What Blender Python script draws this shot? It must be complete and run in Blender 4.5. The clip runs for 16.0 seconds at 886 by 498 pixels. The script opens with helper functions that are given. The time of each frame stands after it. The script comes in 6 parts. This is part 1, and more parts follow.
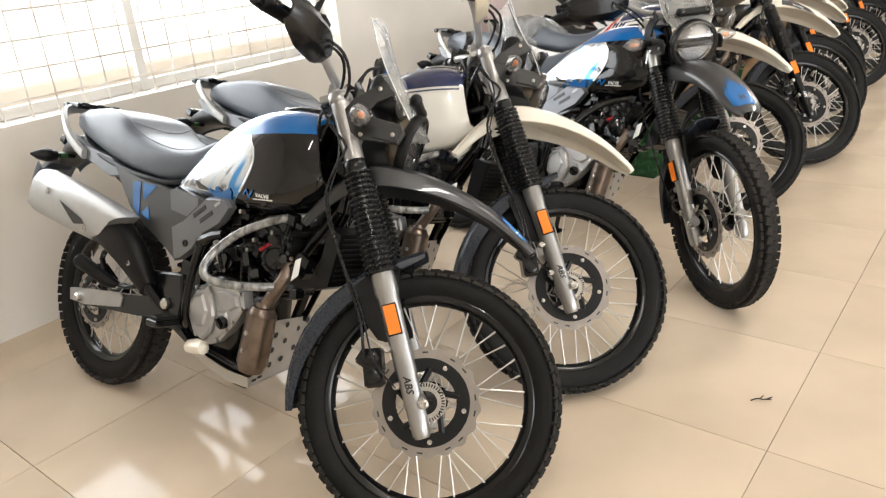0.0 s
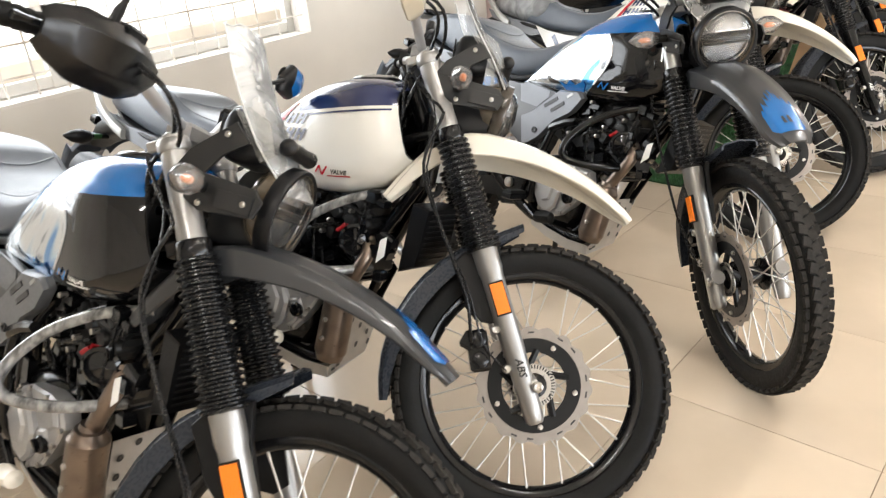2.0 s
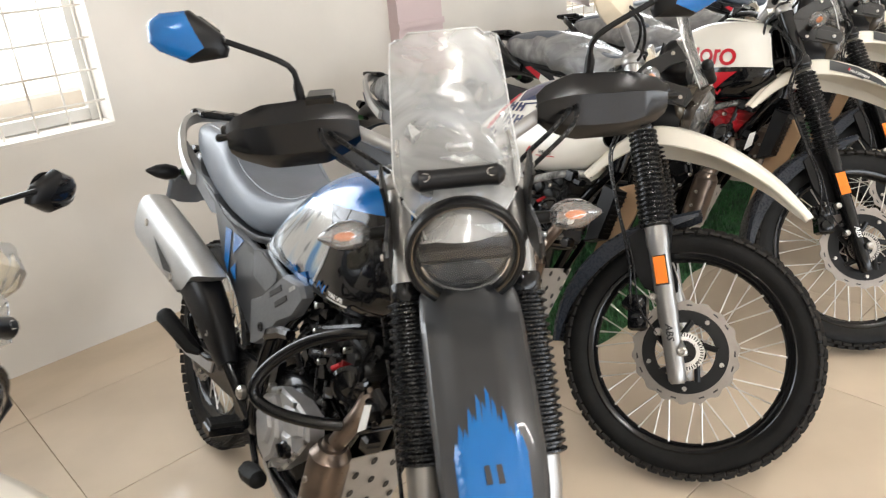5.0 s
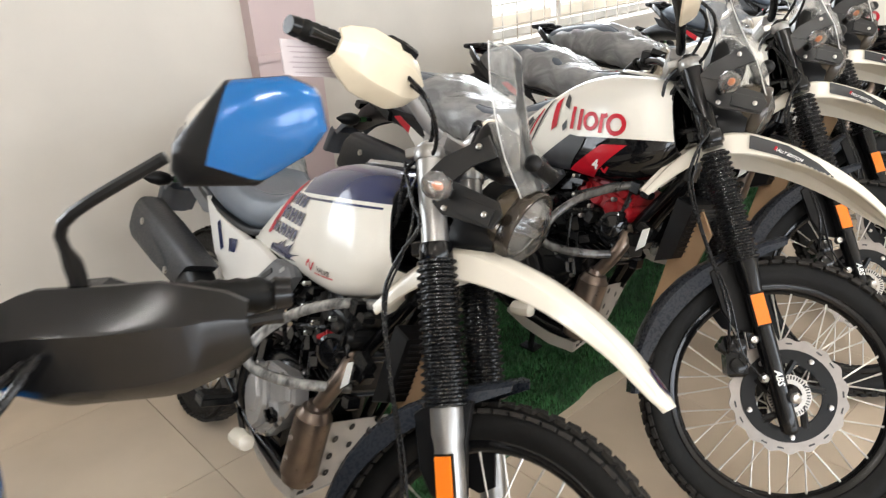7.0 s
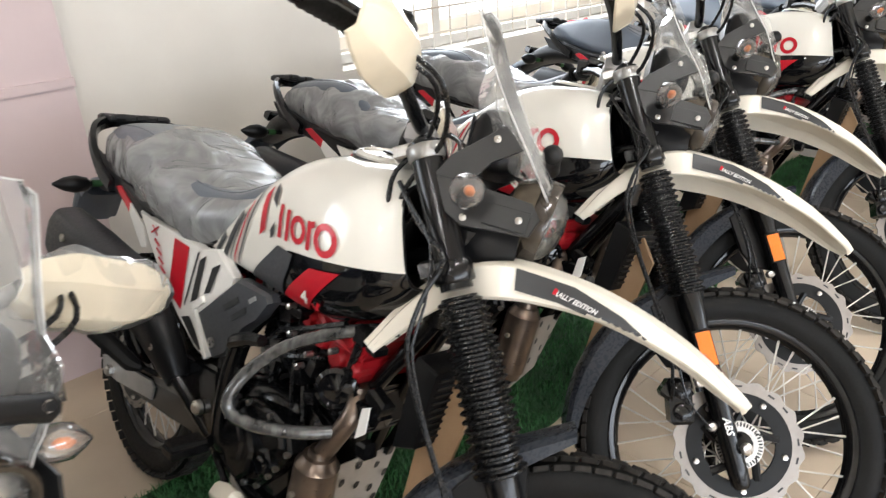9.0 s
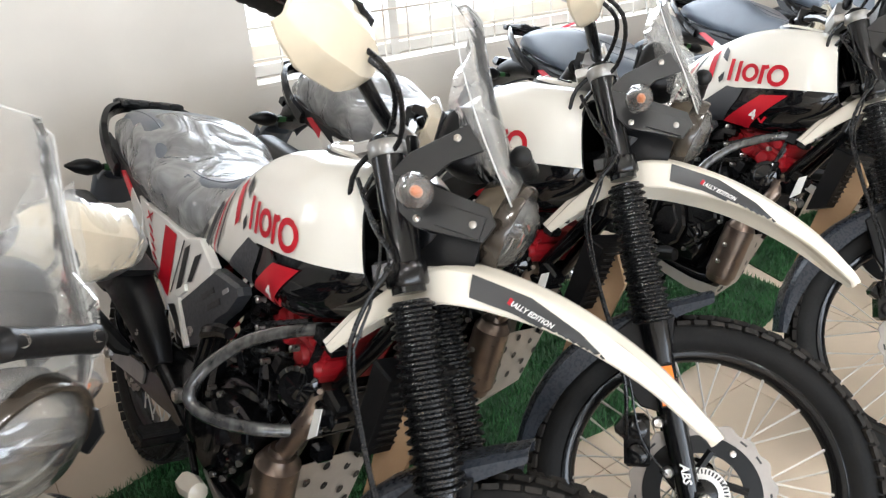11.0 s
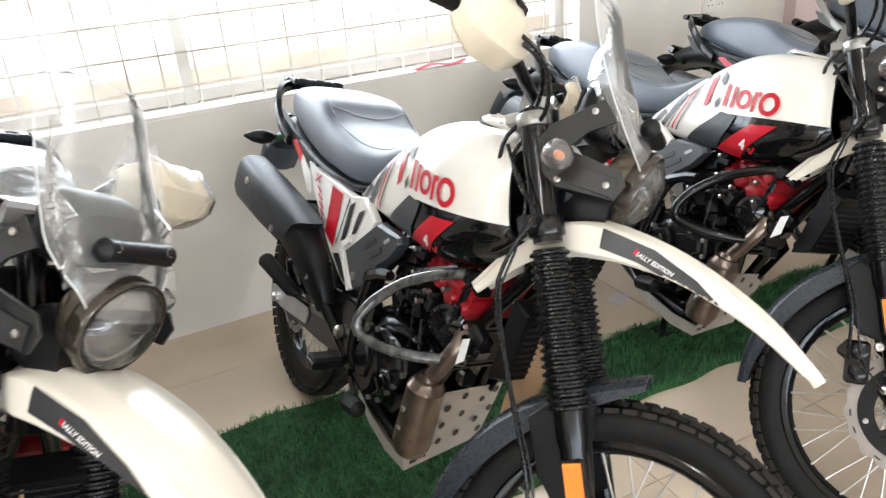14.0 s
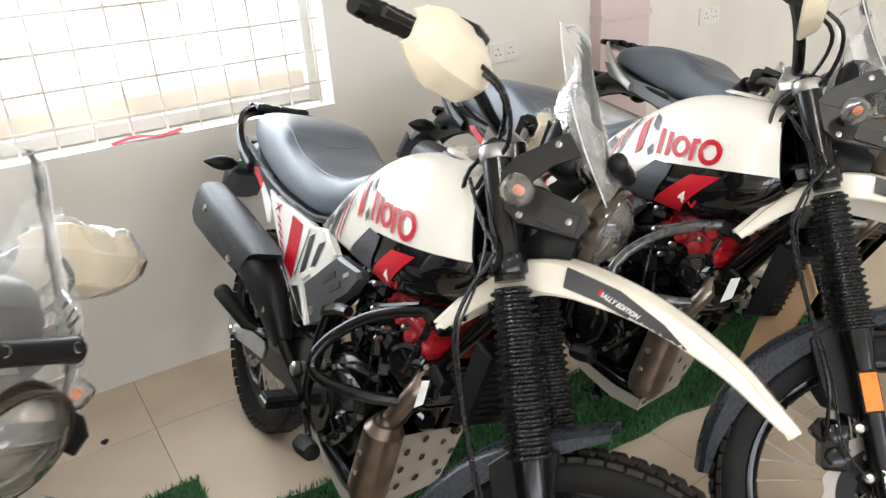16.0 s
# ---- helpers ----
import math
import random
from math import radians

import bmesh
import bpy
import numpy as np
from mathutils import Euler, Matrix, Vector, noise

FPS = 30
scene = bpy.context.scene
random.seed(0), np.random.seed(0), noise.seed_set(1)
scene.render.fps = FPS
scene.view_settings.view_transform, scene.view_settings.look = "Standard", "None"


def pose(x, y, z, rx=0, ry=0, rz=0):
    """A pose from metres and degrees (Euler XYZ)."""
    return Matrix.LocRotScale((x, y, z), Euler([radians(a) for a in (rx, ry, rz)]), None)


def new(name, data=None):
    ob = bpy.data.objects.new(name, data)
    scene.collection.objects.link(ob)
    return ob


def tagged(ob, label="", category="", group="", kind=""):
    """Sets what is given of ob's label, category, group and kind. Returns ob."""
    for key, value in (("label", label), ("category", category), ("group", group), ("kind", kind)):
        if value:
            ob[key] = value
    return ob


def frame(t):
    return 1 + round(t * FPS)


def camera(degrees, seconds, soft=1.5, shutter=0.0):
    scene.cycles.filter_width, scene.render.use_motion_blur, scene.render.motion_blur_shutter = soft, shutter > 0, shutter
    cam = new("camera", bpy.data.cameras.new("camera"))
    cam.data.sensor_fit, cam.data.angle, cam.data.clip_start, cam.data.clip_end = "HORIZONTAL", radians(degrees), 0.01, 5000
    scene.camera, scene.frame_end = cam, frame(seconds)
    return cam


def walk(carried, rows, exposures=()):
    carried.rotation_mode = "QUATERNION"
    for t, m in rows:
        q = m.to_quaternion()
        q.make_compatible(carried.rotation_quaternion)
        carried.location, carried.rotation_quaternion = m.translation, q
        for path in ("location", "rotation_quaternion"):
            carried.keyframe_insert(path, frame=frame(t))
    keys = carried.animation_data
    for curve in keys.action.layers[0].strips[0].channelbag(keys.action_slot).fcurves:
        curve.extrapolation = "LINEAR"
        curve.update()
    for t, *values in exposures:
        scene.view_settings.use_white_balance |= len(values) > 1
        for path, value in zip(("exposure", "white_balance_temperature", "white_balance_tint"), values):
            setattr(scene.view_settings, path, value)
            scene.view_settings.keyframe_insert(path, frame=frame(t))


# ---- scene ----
from mathutils.bvhtree import BVHTree

# ---- camera and its walk ----
cam = camera(62.26, 16.0, soft=1.2, shutter=0.25)
ROWS = (
    # seconds, x, y, z, yaw, pitch, roll
    (0, 0.663, 0.612, 1.435, -50.34, -22.90, -5.08),
    (0.5, 0.769, 0.729, 1.424, -50.17, -26.08, -5.08),
    (1, 0.926, 0.821, 1.436, -50.71, -26.55, -5.21),
    (1.5, 1.173, 0.846, 1.431, -50.57, -26.43, -5.49),
    (2, 1.407, 0.820, 1.425, -46.49, -25.55, -5.84),
    (2.5, 1.668, 0.875, 1.420, -46.31, -24.83, -6.20),
    (3, 1.913, 0.942, 1.414, -47.65, -24.82, -5.80),
    (3.5, 2.169, 0.917, 1.434, -46.46, -24.59, -5.16),
    (4, 2.357, 0.866, 1.433, -42.90, -23.25, -5.35),
    (4.2, 2.444, 0.874, 1.429, -42.93, -23.03, -5.30),
    (6.3, 3.450, 0.928, 1.462, -39.28, -23.37, -4.48),
    (6.5, 3.543, 0.960, 1.459, -39.44, -23.18, -4.35),
    (7, 3.784, 1.023, 1.457, -40.54, -23.32, -4.46),
    (7.5, 4.062, 1.054, 1.439, -40.31, -23.45, -4.35),
    (8, 4.310, 1.066, 1.432, -39.14, -23.35, -4.23),
    (8.5, 4.544, 1.118, 1.429, -41.30, -23.14, -4.00),
    (9, 4.763, 1.173, 1.429, -42.29, -23.64, -3.69),
    (9.2, 4.868, 1.175, 1.417, -42.28, -23.69, -3.68),
    (11.3, 5.831, 1.168, 1.418, -30.28, -24.42, -3.97),
    (11.5, 5.929, 1.131, 1.427, -27.90, -24.34, -3.93),
    (12, 6.128, 1.085, 1.434, -24.63, -24.45, -4.17),
    (12.5, 6.335, 1.137, 1.431, -25.36, -24.75, -4.29),
    (13, 6.543, 1.173, 1.439, -27.55, -24.83, -4.37),
    (13.5, 6.784, 1.131, 1.442, -28.18, -24.72, -4.67),
    (14, 6.988, 1.103, 1.451, -25.81, -24.46, -4.73),
    (14.5, 7.226, 1.176, 1.454, -26.83, -25.06, -4.24),
    (15, 7.449, 1.235, 1.446, -31.39, -24.60, -4.49),
    (15.5, 7.704, 1.233, 1.438, -32.35, -23.84, -4.67),
    (16, 7.937, 1.238, 1.449, -31.31, -23.26, -4.55),
)
walk(cam, [(t, pose(x, y, z, 90 + pitch, 0, yaw) @ pose(0, 0, 0, 0, 0, roll)) for t, x, y, z, yaw, pitch, roll in ROWS],
     exposures=[(0, 0.88, 6480, 10), (1, 0.96, 6450, 10), (2, 1.07, 6420, 10), (3, 1.0, 6380, 10), (4, 0.91, 6350, 10), (9, 0.97, 6150, 10), (12, 1.13, 5950, 9), (14, 1.09, 6050, 9), (15, 0.98, 6150, 9), (16, 1.0, 6150, 9)])

# ---- world and light ----
WALL_Y = 3.87
world = bpy.data.worlds.new("sky")
scene.world = world
world.use_nodes = True
wn = world.node_tree.nodes
sky = wn.new("ShaderNodeTexSky")
sky.sky_type, sky.sun_disc, sky.sun_elevation, sky.sun_rotation = "NISHITA", False, radians(48), radians(20)
world.node_tree.links.new(sky.outputs[0], wn["Background"].inputs[0])
wn["Background"].inputs[1].default_value = 0.12


def daylight(name, x, y, z, sx, sz, watts, turn, col=(1, 0.97, 0.92)):
    """An area lamp for the sky's light in a window or assumed front opening, and for the tubes; with no turn it shines
    towards +y.
    """
    la = bpy.data.lights.new(name, "AREA")
    la.shape, la.size, la.size_y, la.energy, la.color = "RECTANGLE", sx, sz, watts, col
    ob = new(name, la)
    ob.matrix_world = pose(x, y, z, 90, 0, turn)
    return ob


for x, width, watts in ((2.385, 2.85, 36), (7.895, 2.4, 34)):
    daylight("window_daylight", x, WALL_Y + 0.38, 1.62, width, 1.24, watts, 180, (0.9, 0.95, 1.0))
# front openings behind the camera: unseen, assumed; size and distance set for the light
FRONTS = ((-2.0, 2.6), (3.0, 7.6), (8.0, 12.6))
for a, c in FRONTS:
    daylight("unseen_front_daylight", (a + c) / 2, -7.5, 1.75, c - a, 2.3, 124, 0, (0.95, 0.96, 0.98))
# unseen ceiling tubes, added for more top light on floor and wall
TUBES = [(x, 0.4) for x in (0.2, 2.8, 5.4, 8.0, 10.6)]
for x, y in TUBES:
    ob = daylight("unseen_tube_light", x, y, 3.2, 1.18, 0.05, 14, 0, (1.0, 0.96, 0.89))
    ob.matrix_world = pose(x, y, 3.2)

# ---- materials ----
def mat(name, col, rough=0.5, metal=0.0, vary=0.12, scale=6.0, grain=160.0, bump=0.0, coat=0.0, spec=0.5, dirt=None, stretch=None):
    """A surface with two scales of variation, in colour, gloss and relief."""
    m = bpy.data.materials.new(name)
    m.use_nodes = True
    n, l = m.node_tree.nodes, m.node_tree.links
    b = n["Principled BSDF"]
    tc = n.new("ShaderNodeTexCoord")
    src = tc.outputs["Object"]
    if stretch:
        mp = n.new("ShaderNodeMapping")
        mp.inputs["Scale"].default_value = stretch
        l.new(src, mp.inputs[0])
        src = mp.outputs[0]
    big, fine = n.new("ShaderNodeTexNoise"), n.new("ShaderNodeTexNoise")
    for t, s in ((big, scale), (fine, grain)):
        t.inputs["Scale"].default_value = s
        t.inputs["Detail"].default_value = 4
        l.new(src, t.inputs["Vector"])
    mix = n.new("ShaderNodeMix")
    mix.data_type = "RGBA"
    lo = [c * (1 - vary) for c in col] if dirt is None else list(dirt)
    hi = [min(1, c * (1 + vary * 0.6)) for c in col]
    mix.inputs[6].default_value, mix.inputs[7].default_value = (*lo, 1), (*hi, 1)
    ramp = n.new("ShaderNodeMapRange")
    ramp.inputs[1].default_value, ramp.inputs[2].default_value = 0.3, 0.62
    l.new(big.outputs[0], ramp.inputs[0])
    l.new(ramp.outputs[0], mix.inputs[0])
    l.new(mix.outputs[2], b.inputs["Base Color"])
    rr = n.new("ShaderNodeMapRange")
    rr.inputs[1].default_value, rr.inputs[2].default_value = 0.3, 0.7
    rr.inputs[3].default_value, rr.inputs[4].default_value = max(0.02, rough * (0.95 if coat else 0.82)), min(1, rough * (1.05 if coat else 1.2))
    l.new(fine.outputs[0], rr.inputs[0])
    l.new(rr.outputs[0], b.inputs["Roughness"])
    b.inputs["Metallic"].default_value = metal
    b.inputs["Specular IOR Level"].default_value = spec
    b.inputs["Coat Weight"].default_value = coat
    b.inputs["Coat Roughness"].default_value = 0.04
    if bump:
        bp = n.new("ShaderNodeBump")
        bp.inputs["Strength"].default_value, bp.inputs["Distance"].default_value = bump, 0.002
        l.new(fine.outputs[0], bp.inputs["Height"])
        l.new(bp.outputs[0], b.inputs["Normal"])
    return m


def clear(name, tint=(1, 1, 1), rough=0.05, mixin=0.25, crumple=0.0, haze=0.15, ior=1.5):
    """Thin clear plastic: light goes through, with gloss and a faint haze on top."""
    m = bpy.data.materials.new(name)
    m.use_nodes = True
    n, l = m.node_tree.nodes, m.node_tree.links
    n.remove(n["Principled BSDF"])
    out = n["Material Output"]
    tr, gl, df = n.new("ShaderNodeBsdfTransparent"), n.new("ShaderNodeBsdfGlossy"), n.new("ShaderNodeBsdfDiffuse")
    tr.inputs[0].default_value = (*tint, 1)
    gl.inputs["Roughness"].default_value = rough
    df.inputs[0].default_value = (0.85, 0.85, 0.84, 1)
    fr = n.new("ShaderNodeFresnel")
    fr.inputs[0].default_value = ior
    a, c = n.new("ShaderNodeMixShader"), n.new("ShaderNodeMixShader")
    a.inputs[0].default_value = haze
    l.new(tr.outputs[0], a.inputs[1])
    tl, half = n.new("ShaderNodeBsdfTranslucent"), n.new("ShaderNodeMixShader")
    tl.inputs[0].default_value, half.inputs[0].default_value = (0.9, 0.9, 0.89, 1), 0.5
    l.new(df.outputs[0], half.inputs[1])
    l.new(tl.outputs[0], half.inputs[2])
    l.new(half.outputs[0], a.inputs[2])
    add = n.new("ShaderNodeMath")
    add.operation, add.use_clamp = "MULTIPLY_ADD", True
    l.new(fr.outputs[0], add.inputs[0])
    add.inputs[1].default_value, add.inputs[2].default_value = 1.0, mixin * 0.2
    l.new(add.outputs[0], c.inputs[0])
    l.new(a.outputs[0], c.inputs[1])
    l.new(gl.outputs[0], c.inputs[2])
    l.new(c.outputs[0], out.inputs[0])
    if crumple:
        tc, t1, bp = n.new("ShaderNodeTexCoord"), n.new("ShaderNodeTexNoise"), n.new("ShaderNodeBump")
        t1.inputs["Scale"].default_value, t1.inputs["Detail"].default_value = 8, 3
        t1.inputs["Distortion"].default_value = 1.5
        bp.inputs["Strength"].default_value, bp.inputs["Distance"].default_value = crumple, 0.03
        l.new(tc.outputs["Object"], t1.inputs["Vector"])
        l.new(t1.outputs[0], bp.inputs["Height"])
        for s in (gl, df, fr):
            l.new(bp.outputs[0], s.inputs["Normal"])
        rg = n.new("ShaderNodeMapRange")
        rg.inputs[1].default_value, rg.inputs[2].default_value = 0.42, 0.7
        rg.inputs[3].default_value, rg.inputs[4].default_value = haze * 0.75, haze * 1.35
        l.new(t1.outputs[0], rg.inputs[0])
        l.new(rg.outputs[0], a.inputs[0])
    return m


def glow(name, col, strength):
    m = bpy.data.materials.new(name)
    m.use_nodes = True
    n = m.node_tree.nodes
    e = n.new("ShaderNodeEmission")
    e.inputs[0].default_value, e.inputs[1].default_value = (*col, 1), strength
    m.node_tree.links.new(e.outputs[0], n["Material Output"].inputs[0])
    return m


def streaked(name):
    """Bright silver foil with pale and azure streaks."""
    m = mat(name, (0.8, 0.82, 0.84), 0.14, 0.85, vary=0.05, coat=0.3)
    n, l = m.node_tree.nodes, m.node_tree.links
    tc, mp, nz, rp = n.new("ShaderNodeTexCoord"), n.new("ShaderNodeMapping"), n.new("ShaderNodeTexNoise"), n.new("ShaderNodeValToRGB")
    mp.vector_type = "TEXTURE"
    mp.inputs["Rotation"].default_value = (0, radians(-48), 0)
    mp.inputs["Scale"].default_value = (0.42, 0.42, 0.10)
    nz.inputs["Scale"].default_value, nz.inputs["Detail"].default_value, nz.inputs["Distortion"].default_value = 1.7, 2.2, 0.7
    l.new(tc.outputs["Object"], mp.inputs[0])
    l.new(mp.outputs[0], nz.inputs["Vector"])
    l.new(nz.outputs[0], rp.inputs[0])
    e = rp.color_ramp.elements
    e[0].position, e[0].color = 0.34, (0.06, 0.27, 0.62, 1)
    e[1].position, e[1].color = 0.40, (0.42, 0.58, 0.74, 1)
    for p, c in ((0.45, (0.66, 0.69, 0.71, 1)), (0.51, (0.62, 0.65, 0.67, 1)), (0.545, (0.16, 0.18, 0.21, 1)), (0.58, (0.58, 0.62, 0.66, 1)), (0.64, (0.40, 0.55, 0.72, 1)), (0.70, (0.6, 0.66, 0.72, 1))):
        q = e.new(p)
        q.color = c
    l.new(rp.outputs[0], n["Principled BSDF"].inputs["Base Color"])
    return m


CREAM = (0.75, 0.725, 0.66)
M = {
    "wall": mat("painted_plaster", (0.70, 0.665, 0.61), 0.7, vary=0.11, scale=1.3, grain=60, bump=0.12),
    "pillar": mat("lilac_plaster", (0.62, 0.50, 0.50), 0.65, vary=0.06, scale=1.5, grain=60, bump=0.1),
    "parapet": mat("tan_plaster", (0.72, 0.64, 0.54), 0.8, vary=0.15, scale=3, bump=0.2),
    "ceiling": mat("ceiling_paint", (0.8, 0.78, 0.74), 0.8, vary=0.04),
    "tile": mat("glazed_tile", (0.615, 0.508, 0.388), 0.075, vary=0.1, scale=2.2, grain=9, spec=0.3),
    "grout": mat("grout", (0.30, 0.22, 0.14), 0.9),
    "bars": mat("white_enamel", (0.68, 0.65, 0.60), 0.45, vary=0.1, dirt=(0.42, 0.34, 0.26)),
    "frame_alu": mat("window_aluminium", (0.58, 0.56, 0.52), 0.45, 0.2),
    "sky_glow": glow("bright_daylight", (1.0, 0.98, 0.93), 1.25),
    "tube_glow": glow("lit_tube", (1.0, 0.97, 0.92), 20),
    "rubber": mat("tyre_rubber", (0.0065, 0.0063, 0.006), 0.55, vary=0.3, scale=20, bump=0.25, spec=0.18),
    "tread": mat("tyre_tread", (0.022, 0.0195, 0.017), 0.75, vary=0.35, scale=30, bump=0.3, spec=0.25),
    "rim": mat("black_anodised_rim", (0.006, 0.006, 0.0065), 0.16, 0.2, vary=0.2),
    "steel": mat("polished_steel", (0.50, 0.48, 0.45), 0.3, 1.0, vary=0.08, scale=20),
    "spoke": mat("bright_spoke_steel", (0.66, 0.64, 0.60), 0.38, 0.75, vary=0.05, scale=20),
    "disc": mat("ground_disc_steel", (0.29, 0.262, 0.238), 0.4, 0.8, vary=0.1, scale=30, stretch=(1, 8, 1)),
    "alloy": mat("cast_alloy", (0.38, 0.375, 0.37), 0.36, 0.5, vary=0.14, scale=14, bump=0.15),
    "sheet": mat("brushed_plate", (0.43, 0.405, 0.37), 0.5, 0.25, vary=0.1, scale=10),
    "fork_silver": mat("silver_fork_tube", (0.34, 0.335, 0.325), 0.34, 0.8, vary=0.08, scale=12),
    "black_gloss": mat("gloss_black", (0.0045, 0.0045, 0.005), 0.05, vary=0.2, grain=20, spec=0.5),
    "black_metal": mat("satin_black_metal", (0.005, 0.005, 0.0055), 0.18, 0.1, vary=0.3, scale=16, spec=0.4),
    "black_plastic": mat("black_plastic", (0.0065, 0.0065, 0.007), 0.38, vary=0.25, scale=12, bump=0.15, spec=0.25),
    "grey_plastic": mat("charcoal_plastic", (0.023, 0.027, 0.035), 0.28, vary=0.15, scale=7, bump=0.1, spec=0.3),
    "dark_fender": mat("charcoal_paint", (0.026, 0.027, 0.029), 0.34, vary=0.1, scale=5, grain=30, coat=0.3),
    "panel_grey": mat("gunmetal_panel", (0.15, 0.155, 0.165), 0.36, 0.5, vary=0.1, scale=9),
    "bracket": mat("grey_bracket", (0.03, 0.03, 0.03), 0.38, 0.6, vary=0.12, scale=12),
    "gaiter": mat("rubber_gaiter", (0.005, 0.005, 0.0055), 0.27, vary=0.2, scale=14, spec=0.42),
    "seat": mat("seat_vinyl", (0.098, 0.115, 0.142), 0.33, vary=0.12, scale=9, grain=500, bump=0.25),
    "cream": mat("cream_white_paint", CREAM, 0.2, vary=0.035, scale=4, coat=0.5),
    "film_cream": mat("film_wrapped_cream", (0.77, 0.72, 0.62), 0.25, vary=0.05, scale=9, coat=0.4),
    "black_satin": mat("satin_black_plastic", (0.005, 0.005, 0.0055), 0.22, vary=0.1, scale=5, grain=30, spec=0.45),
    "guard_cream": mat("film_covered_tan_cream", (0.74, 0.66, 0.51), 0.22, vary=0.06, scale=14, coat=0.5),
    "white": mat("white_paint", (0.78, 0.76, 0.72), 0.18, vary=0.03, coat=0.5),
    "silver_panel": mat("silver_white_paint", (0.62, 0.64, 0.66), 0.2, 0.35, vary=0.1, scale=9, coat=0.6),
    "foil": streaked("streaked_silver_foil"),
    "navy": mat("navy_paint", (0.018, 0.026, 0.085), 0.16, vary=0.1, coat=0.6),
    "blue": mat("azure_paint", (0.004, 0.125, 0.40), 0.2, 0.1, vary=0.08, coat=0.5),
    "red": mat("red_paint", (0.46, 0.006, 0.018), 0.3, vary=0.05, grain=20, coat=0.1, spec=0.3),
    "red_head": mat("red_powder_coat", (0.33, 0.006, 0.012), 0.4, vary=0.15, scale=20),
    "orange": mat("orange_reflector", (0.95, 0.22, 0.01), 0.3, vary=0.05, grain=600, bump=0.3),
    "amber": mat("amber_bulb", (0.85, 0.22, 0.03), 0.3),
    "exhaust": mat("heat_browned_steel", (0.19, 0.15, 0.122), 0.33, 0.9, vary=0.3, scale=12),
    "muffler": mat("satin_silver_shield", (0.42, 0.42, 0.41), 0.42, 0.7, vary=0.08),
    "muffler_black": mat("matt_black_shield", (0.014, 0.0155, 0.019), 0.45, 0.15, vary=0.2),
    "heel": mat("charcoal_satin_panel", (0.036, 0.038, 0.043), 0.4, vary=0.12, scale=8, bump=0.1),
    "lamp_bronze": mat("smoked_bronze_rim", (0.035, 0.027, 0.02), 0.22, 0.2, vary=0.3, scale=14, coat=0.5),
    "lamp_shell": mat("smoky_lamp_shell", (0.13, 0.105, 0.075), 0.18, 0.45, vary=0.3, scale=20, coat=0.6),
    "ink": mat("white_print", (0.8, 0.8, 0.78), 0.4, vary=0.02),
    "ink_black": mat("black_print", (0.015, 0.015, 0.015), 0.4, vary=0.05),
    "ink_grey": mat("grey_print", (0.026, 0.027, 0.029), 0.35, vary=0.05),
    "lamp_film": clear("film_on_lamp", (0.97, 0.97, 0.96), 0.08, 0.35, 0.4, 0.07, 1.4),
    "lamp_glass": clear("lamp_glass", (0.98, 0.98, 0.98), 0.04, 0.2, 0.0, 0.03, 1.4),
    "lens": clear("clear_lens", (0.97, 0.97, 0.96), 0.05, 0.5, 0.2, 0.2),
    "screen": clear("windscreen_acrylic", (0.99, 0.99, 0.985), 0.06, 0.12, 0.1, 0.14, 1.09),
    "screen_hazy": clear("filmed_acrylic", (0.98, 0.98, 0.975), 0.12, 0.2, 0.35, 0.32, 1.14),
    "screen_edge": clear("acrylic_edge", (0.99, 0.99, 0.98), 0.2, 0.2, 0.0, 0.85, 1.1),
    "wing": clear("film_on_bracket", (0.98, 0.98, 0.97), 0.1, 0.3, 0.6, 0.07, 1.3),
    "guard_film": clear("guard_film", (0.99, 0.985, 0.97), 0.3, 0.05, 0.2, 0.16, 1.03),
    "screen_wrap": clear("loose_screen_film", (0.99, 0.99, 0.985), 0.14, 0.2, 0.5, 0.2, 1.16),
    "film": clear("wrapping_film", (0.98, 0.98, 0.975), 0.2, 0.3, 0.7, 0.46, 1.32),
    "mirror_glass": mat("mirror_glass", (0.85, 0.85, 0.85), 0.03, 1.0, vary=0.01),
    "reflector_dim": mat("smoked_reflector", (0.26, 0.26, 0.26), 0.22, 0.9, vary=0.3, scale=40, grain=50, bump=0.5),
    "reflector": mat("lamp_reflector", (0.85, 0.84, 0.82), 0.22, 0.9, vary=0.1, scale=60, grain=50, bump=0.5),
    "card": mat("cardboard", (0.47, 0.31, 0.18), 0.85, vary=0.12, scale=8, bump=0.2),
    "paper": mat("paper", (0.56, 0.51, 0.53), 0.8, vary=0.05),
    "print": mat("pale_print", (0.44, 0.38, 0.41), 0.7, vary=0.05),
    "turf": mat("turf_blades", (0.042, 0.155, 0.045), 0.6, vary=0.5, scale=9),
    "turf_base": mat("turf_backing", (0.02, 0.065, 0.02), 0.95, vary=0.3),
    "socket": mat("socket_plastic", (0.75, 0.72, 0.66), 0.35, vary=0.03),
    "rubber_hose": mat("black_hose", (0.006, 0.006, 0.0065), 0.28, vary=0.2, spec=0.35),
    "wrap_pale": mat("pale_bubble_film_tube", (0.27, 0.27, 0.265), 0.2, 0.25, vary=0.3, scale=60, bump=0.35, grain=60, coat=0.8, dirt=(0.05, 0.05, 0.05), stretch=(1, 1, 0.5)),
    "wrap": mat("bubble_wrapped_tube", (0.075, 0.075, 0.075), 0.2, 0.1, vary=0.3, scale=60, bump=0.35, grain=60, coat=0.8, dirt=(0.015, 0.015, 0.015), stretch=(1, 1, 0.5)),
}


